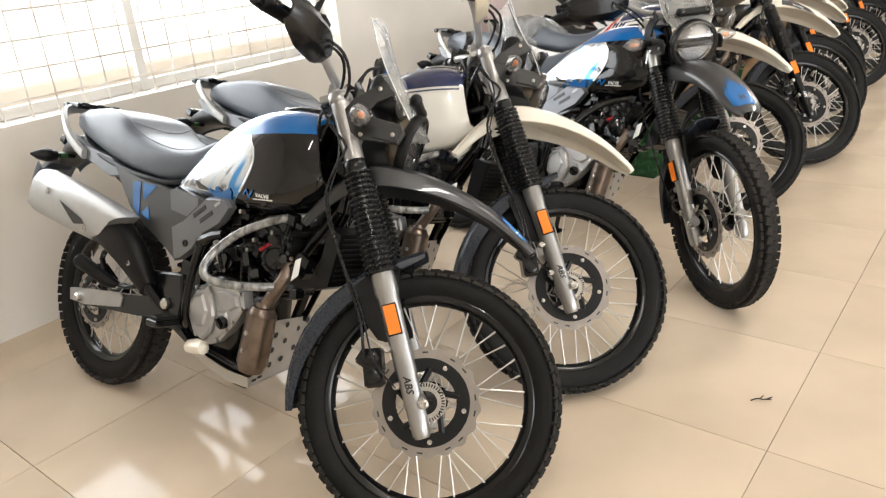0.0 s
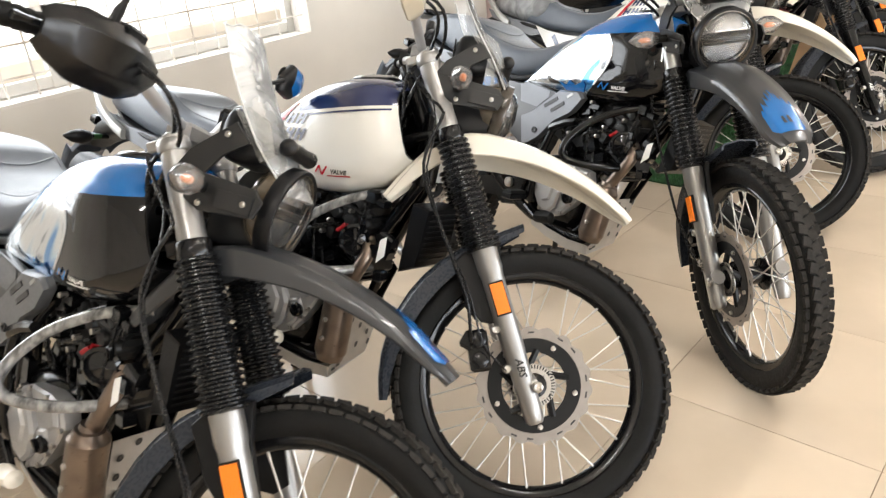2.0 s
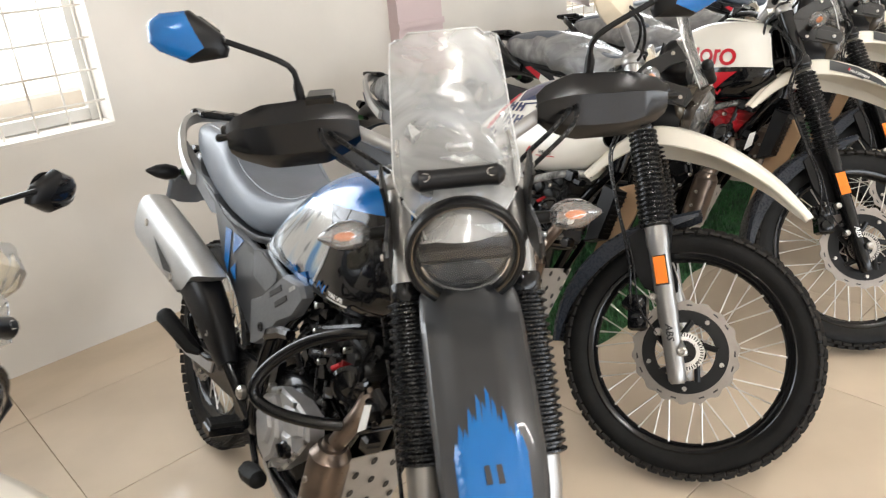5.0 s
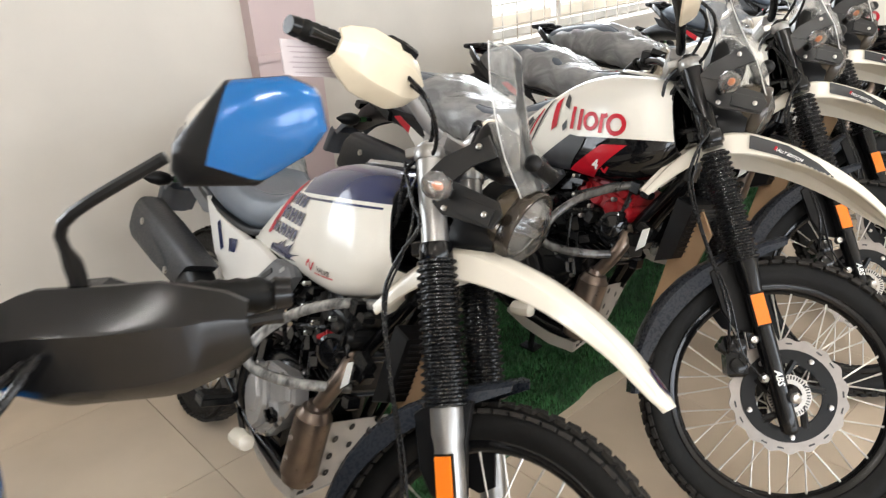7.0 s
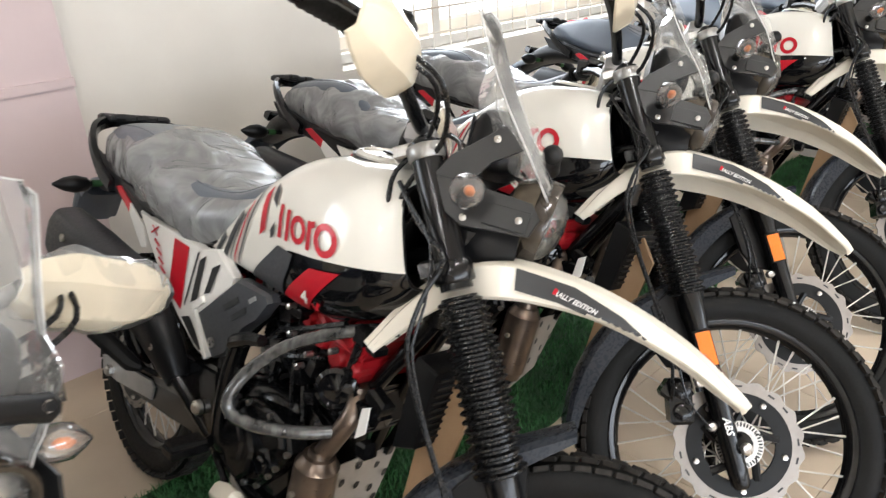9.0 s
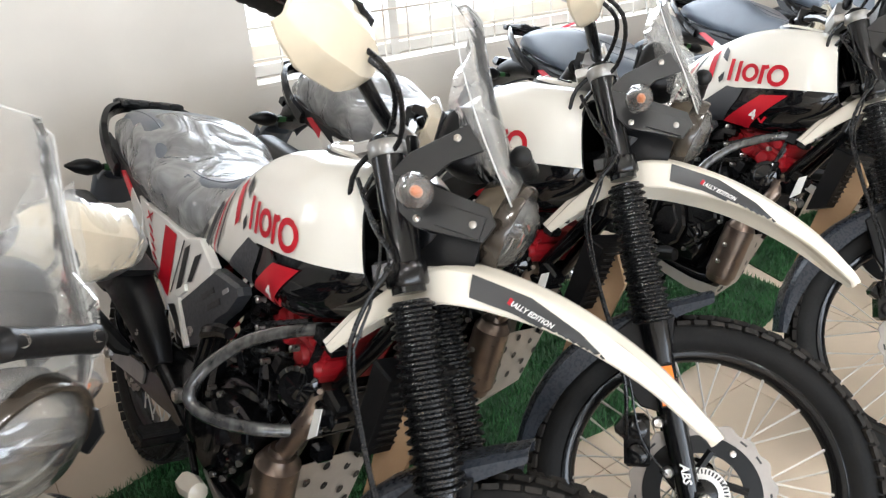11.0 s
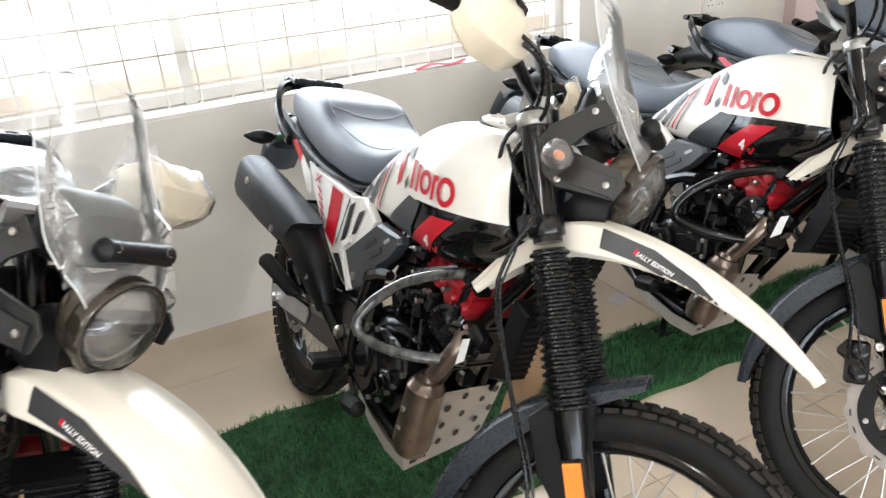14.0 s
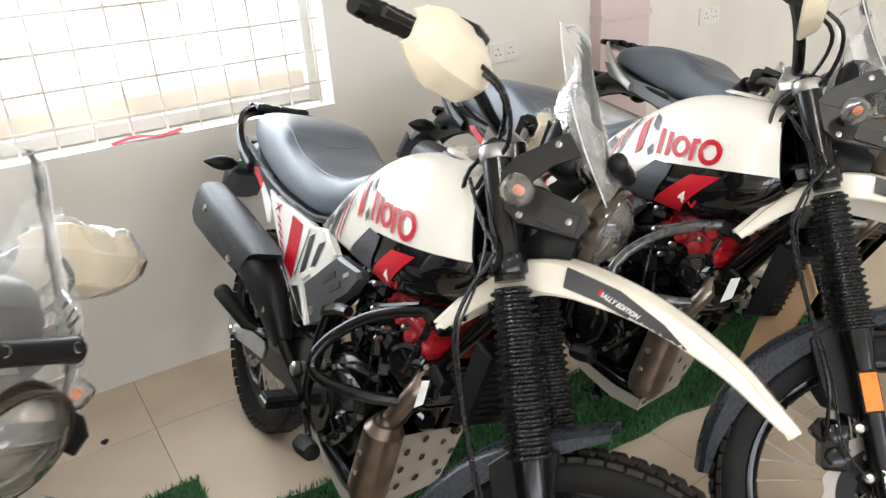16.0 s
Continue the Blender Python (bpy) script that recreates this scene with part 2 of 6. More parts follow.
# ---- mesh tools ----
class Geo:
    """Vertices and faces, gathered piece by piece."""

    def __init__(self):
        self.v, self.f = [], []

    def add(self, verts, faces, m=None):
        k = len(self.v)
        self.v += [tuple(m @ Vector(p)) if m else tuple(p) for p in verts]
        self.f += [tuple(i + k for i in f) for f in faces]
        return self

    def grid(self, rows, close=False, caps=False):
        n, k = len(rows[0]), len(rows)
        faces = []
        for i in range(k - 1):
            for j in range(n if close else n - 1):
                a, b = i * n + j, i * n + (j + 1) % n
                faces.append((a, b, b + n, a + n))
        if caps:
            faces += [tuple(reversed(range(n))), tuple(range((k - 1) * n, k * n))]
        return self.add([p for r in rows for p in r], faces)

    def tube(self, path, r, n=8, caps=True):
        """A round tube along points; r is one radius or one for each point."""
        pts = [Vector(p) for p in path]
        rs = [r] * len(pts) if isinstance(r, (int, float)) else r
        rows, side = [], None
        for i, p in enumerate(pts):
            d = (pts[min(i + 1, len(pts) - 1)] - pts[max(i - 1, 0)]).normalized()
            if side is None:
                side = d.orthogonal().normalized()
            side = (side - d * side.dot(d)).normalized()
            up = d.cross(side)
            rows.append([p + rs[i] * (math.cos(a) * side + math.sin(a) * up) for a in (2 * math.pi * j / n for j in range(n))])
        return self.grid(rows, True, caps)

    def lathe(self, prof, centre, axis=(0, 1, 0), n=32, caps=False):
        """prof: (radius, height along the axis)."""
        ax = Vector(axis).normalized()
        s = ax.orthogonal().normalized()
        t = ax.cross(s)
        c = Vector(centre)
        rows = [[c + ax * h + r * (math.cos(a) * s + math.sin(a) * t) for a in (2 * math.pi * j / n for j in range(n))] for r, h in prof]
        return self.grid(rows, True, caps)

    def box(self, c, s, m=None, ch=0.15):
        """A box with chamfered top and bottom rims."""
        x, y, z = (q / 2 for q in s)
        k = ch * min(x, y, z)
        rings = [(-z, k), (-z + k, 0), (z - k, 0), (z, k)]
        rows = []
        for h, i in rings:
            rows.append([Vector((sx * (x - i), sy * (y - i), h)) for sx, sy in ((-1, -1), (1, -1), (1, 1), (-1, 1))])
        g = Geo().grid(rows, True, True)
        mm = Matrix.Translation(c) @ (m if m else Matrix())
        return self.add(g.v, g.f, mm)

    def plate(self, poly, y, th, bev=0.003, bulge=None):
        """An outline in x, z made into a plate from y to y + th, chamfered on its y side; bulge(x, z) moves it in y."""
        c = Vector((sum(p[0] for p in poly) / len(poly), sum(p[1] for p in poly) / len(poly)))
        area = sum(poly[i][0] * poly[(i + 1) % len(poly)][1] - poly[(i + 1) % len(poly)][0] * poly[i][1] for i in range(len(poly)))
        if area < 0:
            poly = poly[::-1]
        sgn = 1 if th > 0 else -1
        rows = []
        for yy, inset in ((y, bev), (y + sgn * bev, 0), (y + th, 0)):
            row = []
            for p in poly:
                d = Vector(p) - c
                q = c + d * max(0.2, 1 - inset / max(d.length, 1e-4))
                row.append((q.x, yy + (bulge(q.x, q.y) if bulge else 0), q.y))
            rows.append(row)
        return self.grid(rows, True, True)

    def mirrored(self):
        g = Geo()
        g.v = [(x, -y, z) for x, y, z in self.v]
        g.f = [tuple(reversed(f)) for f in self.f]
        return g

    def moved(self, m):
        return Geo().add(self.v, self.f, m)

    def mesh(self, name, material, smooth=38):
        me = bpy.data.meshes.new(name)
        me.from_pydata(self.v, [], self.f)
        me.materials.append(material)
        if smooth:
            me.shade_smooth()
            me.set_sharp_from_angle(angle=radians(smooth))
        return me


def curve(pts, m):
    """m points on a smooth curve through rows of numbers."""
    p = np.array(pts, float)
    k = len(p)
    t = np.concatenate([[0], np.cumsum(np.linalg.norm(np.diff(p[:, : min(3, p.shape[1])], axis=0), axis=1) + 1e-9)])
    tan = np.empty_like(p)
    for i in range(k):
        a, b = max(i - 1, 0), min(i + 1, k - 1)
        tan[i] = (p[b] - p[a]) / (t[b] - t[a])
    out = []
    for s in np.linspace(0, t[-1], m):
        i = min(max(int(np.searchsorted(t, s)) - 1, 0), k - 2)
        h = t[i + 1] - t[i]
        q = (s - t[i]) / h
        out.append((2 * q**3 - 3 * q**2 + 1) * p[i] + (q**3 - 2 * q**2 + q) * h * tan[i] + (3 * q**2 - 2 * q**3) * p[i + 1] + (q**3 - q**2) * h * tan[i + 1])
    return np.array(out)


def ring(x, zb, zt, w, e, n, low=0.45):
    """A closed cross-section: superellipse between zb and zt, widest at the share low of its height."""
    mid = zb + (zt - zb) * low
    out = []
    for j in range(n):
        a = 2 * math.pi * j / n
        c, s = math.cos(a), math.sin(a)
        yy = w * math.copysign(abs(c) ** (2 / e), c)
        h = math.copysign(abs(s) ** (2 / e), s)
        out.append((x, yy, mid + h * ((zt - mid) if h > 0 else (mid - zb))))
    return out


def loft(keys, m=24, n=28, low=0.45):
    """keys: x, bottom, top, half width, squareness; closed at both ends."""
    return Geo().grid([ring(*r, n, low) for r in curve(keys, m)], True, True)


def tree_of(g):
    return BVHTree.FromPolygons([Vector(v) for v in g.v], g.f)


def drape(flat, bvh, way=(0, 1, 0), off=0.0022, size=0.022, start=1.0):
    """Lays outlines on a surface: flat are outlines of (x, z) (or (x, y) from above), cut fine and pushed along way."""
    way = Vector(way)
    g = Geo()
    side = abs(way.y) > 0.5
    for poly in flat:
        bm = bmesh.new()
        vs = [bm.verts.new((p[0], 0, p[1]) if side else (p[0], p[1], 0)) for p in poly]
        bm.faces.new(vs)
        bmesh.ops.triangulate(bm, faces=bm.faces[:])
        for _ in range(5):
            long = [e for e in bm.edges if e.calc_length() > size]
            if not long:
                break
            bmesh.ops.subdivide_edges(bm, edges=long, cuts=1, use_grid_fill=False)
            bmesh.ops.triangulate(bm, faces=[f for f in bm.faces if len(f.verts) > 3])
        lay(g, bm, bvh, way, off, start)
        bm.free()
    return g


def lay(g, bm, bvh, way, off, start):
    ok, pos = {}, []
    for v in bm.verts:
        hit = (None,)
        for nudge in ((0, 0, 0), (1e-4, 1e-4, 1e-4), (-1e-4, 1e-4, -1e-4), (3e-4, -3e-4, 3e-4)):
            if hit[0] is None:
                hit = bvh.ray_cast(v.co - way * start + Vector(nudge), way)
        if hit[0] is not None:
            ok[v] = len(pos)
            pos.append(hit[0] - way * off)
    faces = [tuple(ok[v] for v in f.verts) for f in bm.faces if all(v in ok for v in f.verts)]
    g.add(pos, faces)


def letters(text, size, shear=0.0, bold=0.0):
    """Flat lettering as triangles in x, y, centred."""
    cu = bpy.data.curves.new("t", "FONT")
    cu.body, cu.size, cu.align_x, cu.align_y, cu.shear, cu.offset, cu.resolution_u = text, size, "CENTER", "CENTER", shear, bold, 2
    ob = new("t", cu)
    bpy.context.view_layer.update()
    me = bpy.data.meshes.new_from_object(ob.evaluated_get(bpy.context.evaluated_depsgraph_get()))
    g = Geo().add([v.co for v in me.vertices], [tuple(p.vertices) for p in me.polygons])
    bpy.data.objects.remove(ob)
    bpy.data.curves.remove(cu)
    bpy.data.meshes.remove(me)
    return g


def drape_mesh(flat, bvh, way=(0, 1, 0), off=0.003, start=1.0):
    """Lays ready triangles, given in x, z, on a surface."""
    bm = bmesh.new()
    vs = [bm.verts.new(v) for v in flat.v]
    for f in flat.f:
        try:
            bm.faces.new([vs[i] for i in f])
        except ValueError:
            pass
    g = Geo()
    lay(g, bm, bvh, Vector(way), off, start)
    bm.free()
    return g


def bar(x0, z0, x1, z1, w):
    """A slanted stripe as an outline in x, z."""
    d = Vector((x1 - x0, z1 - z0)).normalized()
    n = Vector((-d.y, d.x)) * w / 2
    return [(x0 - n.x, z0 - n.y), (x1 - n.x, z1 - n.y), (x1 + n.x, z1 + n.y), (x0 + n.x, z0 + n.y)]


def hoop(cx, cz, r, w, a0=0, a1=360, n=16, squash=1.0):
    """Outlines of the pieces of a flat ring."""
    out = []
    for i in range(2):
        s = [radians(a0 + (a1 - a0) * (i / 2 + k / n)) for k in range(n // 2 + 1)]
        out.append([(cx + r * math.cos(a) * squash, cz + r * math.sin(a)) for a in s] + [(cx + (r - w) * math.cos(a) * squash, cz + (r - w) * math.sin(a)) for a in s[::-1]])
    return out


def film_over(g, amount, seed, scale=14.0):
    """A loose wrapping of film round a shape."""
    out = Geo()
    c = sum((Vector(v) for v in g.v), Vector()) / len(g.v)
    for v in g.v:
        v = Vector(v)
        d = (v - c).normalized()
        out.v.append(tuple(v + d * amount * (0.5 + 1.1 * noise.noise(v * scale + Vector((seed, 0, 0))))))
    out.f = list(g.f)
    return out


def split(g, lines, rule):
    """Cuts a shape along upright planes through lines of (x, z), (x, z) and sorts its faces by rule(x, y, z)."""
    bm = bmesh.new()
    vs = [bm.verts.new(v) for v in g.v]
    for f in g.f:
        bm.faces.new([vs[i] for i in f])
    for (xa, za), (xb, zb) in lines:
        no = Vector((zb - za, 0, xa - xb)).normalized()
        bmesh.ops.bisect_plane(bm, geom=bm.verts[:] + bm.edges[:] + bm.faces[:], dist=1e-5, plane_co=(xa, 0, za), plane_no=no)
    bm.verts.index_update()
    out = {}
    for f in bm.faces:
        c = f.calc_center_median()
        k = rule(c.x, c.y, c.z)
        q = out.setdefault(k, (Geo(), {}))
        idx = []
        for v in f.verts:
            if v.index not in q[1]:
                q[1][v.index] = len(q[0].v)
                q[0].v.append(tuple(v.co))
            idx.append(q[1][v.index])
        q[0].f.append(tuple(idx))
    bm.free()
    return {k: q[0] for k, q in out.items()}


def over(x, z, a, b):
    """Whether (x, z) lies above the line through a and b."""
    return z > a[1] + (b[1] - a[1]) * (x - a[0]) / (b[0] - a[0])


def part(name, g, material, parent, label="", m=None, smooth=38):
    me = g if isinstance(g, bpy.types.Mesh) else g.mesh(name, material, smooth)
    ob = new(name, me)
    ob.parent = parent
    if m is not None:
        ob.matrix_basis = m
    if label:
        tagged(ob, label)
    return ob


def empty(name, m, label, category, group="", kind=""):
    ob = new(name)
    ob.empty_display_size = 0.1
    ob.matrix_basis = m
    return tagged(ob, label, category, group, kind)


# ---- the room ----
X0, X1, Y0, TOP = -2.2, 13.5, -7.6, 3.3
SILL, HEAD = 0.86, 2.25
WINDOWS = ((0.95, 3.82), (6.69, 9.10))


def block(x0, x1, y0, y1, z0, z1):
    return Geo().box(((x0 + x1) / 2, (y0 + y1) / 2, (z0 + z1) / 2), (x1 - x0, y1 - y0, z1 - z0), ch=0.0)


def structure(name, g, material, label, category="", smooth=0):
    return tagged(new(name, g.mesh(name, material, smooth)), label, category or name.split("_")[0], kind="structure")


g = Geo()
cuts = [X0, *[x for w in WINDOWS for x in w], X1]
for i in range(0, len(cuts), 2):
    b = block(cuts[i], cuts[i + 1], WALL_Y, WALL_Y + 0.23, 0, TOP)
    g.add(b.v, b.f)
for a, c in WINDOWS:
    for z0, z1 in ((0, SILL), (HEAD, TOP)):
        b = block(a, c, WALL_Y, WALL_Y + 0.23, z0, z1)
        g.add(b.v, b.f)
structure("wall_north", g, M["wall"], "cream painted plaster wall with two barred windows", "wall")
structure("wall_west", block(X0 - 0.2, X0, Y0 - 0.2, WALL_Y + 0.23, 0, TOP), M["wall"], "cream painted plaster side wall", "wall")
structure("wall_east", block(X1, X1 + 0.2, Y0 - 0.2, WALL_Y + 0.23, 0, TOP), M["wall"], "cream painted plaster side wall", "wall")
# unseen south wall; its openings are assumed, to go with the front lamps
g = Geo()
cuts = [X0, *[x for w in FRONTS for x in w], X1]
for i in range(0, len(cuts), 2):
    b = block(cuts[i], cuts[i + 1], Y0 - 0.2, Y0, 0, TOP)
    g.add(b.v, b.f)
for a, c in FRONTS:
    for z0, z1 in ((0, 0.55), (2.95, TOP)):
        b = block(a, c, Y0 - 0.2, Y0, z0, z1)
        g.add(b.v, b.f)
structure("wall_south", g, M["wall"], "plaster wall with three wide front windows", "wall")
structure("ceiling", block(X0 - 0.2, X1 + 0.2, Y0 - 0.2, WALL_Y + 0.23, TOP, TOP + 0.15), M["ceiling"], "plain off-white painted ceiling", "ceiling")
for x0, x1, d in ((5.25, 5.55, 0.07), (10.44, 10.76, 0.07)):
    g = block(x0, x1, WALL_Y - d, WALL_Y, 0, TOP)
    b = block(x0 - 0.004, x1 + 0.004, WALL_Y - d - 0.012, WALL_Y, 1.02, 1.05)
    g.add(b.v, b.f)
    structure("pillar", g, M["pillar"], "lilac painted pillar standing proud of the wall", "pillar")

# windows: sill, aluminium sliding frame, welded bar grille, daylight behind
PITCH = 0.118
for k, (a, c) in enumerate(WINDOWS):
    win = structure(f"window_{k + 1}", block(a, c, WALL_Y + 0.003, WALL_Y + 0.2, SILL, SILL + 0.012), M["wall"], "barred window with a plastered sill and bright daylight behind", "window")
    g = Geo()
    for x in (a + 0.02, c - 0.02, (2.6, 7.39)[k]):
        g.box((x, WALL_Y + 0.15, (SILL + HEAD) / 2), (0.045, 0.04, HEAD - SILL - 0.02))
    for z in (SILL + 0.04, HEAD - 0.03):
        g.box(((a + c) / 2, WALL_Y + 0.152, z), (c - a, 0.036, 0.045))
    part("window_frame", g, M["frame_alu"], win, "dull aluminium sliding frame")
    x = c - 0.03
    while x > a + 0.02:
        part("grille_bar", Geo().tube([(x, WALL_Y + 0.06, SILL + 0.012), (x, WALL_Y + 0.06, HEAD)], 0.0045, 6), M["bars"], win)
        x -= PITCH
    z = SILL + 0.095
    while z < HEAD:
        part("grille_bar", Geo().tube([(a, WALL_Y + 0.052, z), (c, WALL_Y + 0.052, z)], 0.0045, 6), M["bars"], win)
        z += PITCH
tagged(new("backdrop", block(X0 - 1, X1 + 1, WALL_Y + 1.4, WALL_Y + 1.45, 0.2, 3.6).mesh("backdrop", M["sky_glow"], 0)), "bright hazy daylight outside the windows", "backdrop", kind="structure")
structure("parapet", block(X0 - 1, X1 + 1, WALL_Y + 0.40, WALL_Y + 0.52, 0, 0.955), M["parapet"], "sunlit tan parapet wall outside the windows", "parapet")
ground = structure("ground", block(-60, 70, -60, 60, -0.3, -0.16), M["grout"], "bare ground outside the building", "ground")

# floor: slab with single glazed tiles
floor = structure("floor", block(X0, X1, Y0, WALL_Y, -0.15, -0.006), M["grout"], "glossy beige ceramic tile floor with fine joints", "floor")
TILE, TX, TY = 0.624, 2.527 - 0.624 * 8, 1.015 - 0.624 * 14
tile = Geo().box((0, 0, -0.004), (TILE - 0.0022, TILE - 0.0022, 0.008), ch=0.2).mesh("tile", M["tile"], 0)
far = Geo()
for i in range(26):
    for j in range(20):
        x, y = TX + (i + 0.5) * TILE, TY + (j + 0.5) * TILE
        if x - TILE / 2 < X0 - 0.3 or x > X1 or y > WALL_Y + 0.2 or y < Y0:
            continue
        top = min(y + TILE / 2, WALL_Y)
        if top - (y - TILE / 2) < 0.05:
            continue
        m = Matrix.LocRotScale((x, (top + y - TILE / 2) / 2, random.uniform(-0.0003, 0.0003)), None, (1, (top - y + TILE / 2) / TILE, 1))
        if y > 0 and -0.5 < x < 12:
            part("tile", tile, None, floor, m=m)
        else:
            b = Geo().box((0, 0, -0.004), (TILE - 0.0022, TILE - 0.0022, 0.008), ch=0.2)
            far.add(b.v, b.f, m)
tagged(part("far_tiles", far, M["tile"], floor, smooth=0), kind="stuff")

# tube lamps under the ceiling: unseen, guessed from a streak highlight, number and places assumed
for x, y in TUBES:
    lamp = empty("tube_lamp", pose(x, y, TOP), "slim white ceiling batten with a lit tube, out of view", "lamp", "tube lamps in the ceiling")
    part("batten", Geo().box((0, 0, -0.02), (1.22, 0.06, 0.04)), M["bars"], lamp)
    part("tube", Geo().tube([(-0.59, 0, -0.06), (0.59, 0, -0.06)], 0.013, 12), M["tube_glow"], lamp, "lit fluorescent tube")
    for q in (-0.6, 0.6):
        part("tube_holder", Geo().box((q, 0, -0.052), (0.02, 0.03, 0.04)), M["socket"], lamp)

# wall sockets
for x, z in ((9.92, 0.955), (11.28, 0.95)):
    s = empty("wall_socket", pose(x, WALL_Y, z), "white twin power socket on the wall", "socket")
    part("cover_plate", Geo().box((0, -0.006, 0), (0.15, 0.012, 0.085)), M["socket"], s)
    for dx in (-0.035, 0.035):
        part("socket_face", Geo().box((dx, -0.0135, 0), (0.06, 0.004, 0.07)), M["white"], s)
        gg = Geo()
        for px, pz in ((0, 0.014), (-0.012, -0.01), (0.012, -0.01)):
            gg.lathe([(0.0035, 0), (0.0035, 0.002)], (dx + px, -0.0178, pz), (0, 1, 0), 8, True)
        part("pin_holes", gg, M["ink_black"], s)

# red cloth strip on the sill
g = Geo()
pts = curve([(8.28, WALL_Y + 0.02, 0.878), (8.36, WALL_Y + 0.03, 0.886), (8.44, WALL_Y + 0.015, 0.878), (8.52, WALL_Y + 0.03, 0.884)], 14)
g.grid([[(x, y - 0.015, z - 0.004), (x, y, z + 0.004), (x, y + 0.018, z - 0.003), (x, y, z - 0.005)] for x, y, z in pts], True, True)
tagged(new("ribbon", g.mesh("ribbon", M["red"])), "crumpled red ribbon lying on the window sill", "ribbon")

# scraps on the floor
g = Geo().tube(curve([(-0.034, 0, 0.004), (-0.012, 0.004, 0.006), (0.01, -0.003, 0.005), (0.036, 0.003, 0.007)], 16), 0.0018, 6).tube([(-0.006, 0.002, 0.005), (0.012, 0.012, 0.009)], 0.0014, 5).tube([(0.008, -0.002, 0.005), (0.028, -0.012, 0.008)], 0.0014, 5)
g = g.moved(pose(2.767, 1.10, 0, 0, 0, -50))
tagged(new("twig", g.mesh("twig", M["black_plastic"])), "dark dry twig lying on the floor tiles", "twig")
g = film_over(Geo().lathe([(0.001, 0.0), (0.07, 0.003), (0.08, 0.02), (0.06, 0.045), (0.001, 0.055)], (4.93, 3.42, 0.002), (0, 0, 1), 20), 0.03, 3, 22)
tagged(new("plastic_bag", g.mesh("plastic_bag", M["film"], 80)), "crumpled clear plastic bag on the floor", "plastic bag")

g = film_over(Geo().lathe([(0.001, 0.0), (0.008, 0.001), (0.01, 0.005), (0.006, 0.009), (0.001, 0.01)], (7.987, 3.537, 0.001), (0, 0, 1), 10), 0.004, 5, 90)
tagged(new("pebble", g.mesh("pebble", M["black_plastic"], 50)), "small dark pebble on the floor tiles", "pebble")

card = Geo().box((0, 0, 0.001), (0.09, 0.06, 0.002)).moved(pose(8.72, 3.12, 0.0005, 0, 0, 25))
tagged(new("paper_card", card.mesh("paper_card", M["paper"], 0)), "small pale paper card dropped on the floor", "paper card")

# artificial turf
def turf_mat(label, x0, x1, front, back, cnt, seed, skew=0.0):
    """A runner of short plastic grass: front and back edges as rows of (x, y); skew slants its ends."""
    n = 90
    xs = np.linspace(x0, x1, n + 1)
    wave = lambda x, k: 0.008 * math.sin(x * 9 + k) + 0.006 * math.sin(x * 23 + 2 * k)
    lo = [float(np.interp(x, *zip(*front))) + wave(x, seed) for x in xs]
    hi = [float(np.interp(x, *zip(*back))) + wave(x, seed + 2) for x in xs]
    lean_x = lambda y, a, c: skew * ((y - a) / (c - a) - 0.5)
    g = Geo().grid([[(x + lean_x(y, a, c), y, z) for y, z in ((a, 0), (a, 0.007), (c, 0.007), (c, 0))] for x, a, c in zip(xs, lo, hi)], False, True)
    mat_ob = tagged(new("turf_mat", g.mesh("turf_mat", M["turf_base"], 0)), label, "turf mat", kind="stuff")
    rnd = np.random.default_rng(seed)
    bx = rnd.uniform(x0 - 0.006, x1 + 0.006, cnt)
    a, c = np.interp(bx, xs, lo), np.interp(bx, xs, hi)
    by = a - 0.008 + rnd.random(cnt) * (c - a + 0.016)
    bx = bx + skew * ((by - a) / (c - a) - 0.5)
    ang, hgt, lean_b = rnd.uniform(0, 6.283, cnt), rnd.uniform(0.012, 0.026, cnt), rnd.uniform(0.002, 0.018, cnt)
    wx, wy = np.cos(ang) * 0.0022, np.sin(ang) * 0.0022
    lx, ly = -np.sin(ang) * lean_b, np.cos(ang) * lean_b
    v = np.stack([np.stack([bx - wx, by - wy, 0 * bx + 0.006], 1), np.stack([bx + wx, by + wy, 0 * bx + 0.006], 1), np.stack([bx + lx, by + ly, 0.006 + hgt], 1)], 1).reshape(-1, 3)
    me = bpy.data.meshes.new("blades")
    me.from_pydata(v.tolist(), [], np.arange(cnt * 3).reshape(-1, 3).tolist())
    me.materials.append(M["turf"])
    part("blades", me, None, mat_ob, "short green plastic grass blades")


turf_mat("dark green artificial turf runner under the motorcycles", 4.74, 8.17, [(4.7, 2.27), (5.3, 2.285), (5.6, 2.31), (7.3, 2.40), (8.2, 2.45)], [(4.7, 2.96), (5.28, 2.99), (5.9, 3.065), (7.0, 3.15), (7.7, 3.13), (8.2, 3.16)], 48000, 3, 0.03)
turf_mat("narrow second runner of green artificial turf", 8.27, 10.4, [(8.2, 2.58), (8.7, 2.55), (9.3, 2.50), (10.4, 2.43)], [(8.2, 2.925), (8.5, 2.895), (9.2, 2.86), (10.4, 2.84)], 18000, 4, 0.1)


# ---- the motorcycle, in its own axes: x ahead, y to its left, z up, rear contact at the origin ----
RAKE = radians(26.5)
UP = Vector((-math.sin(RAKE), 0, math.cos(RAKE)))
HEAD_FOOT = Vector((1.52, 0, 0))
AXLE = Vector((1.41, 0, 0.347))


def leg(z, y=-0.1, lead=0.0):
    """A point on a fork leg at the height z; lead moves it ahead."""
    return Vector((1.42 - (z - 0.27) * math.tan(RAKE) + lead, y, z))


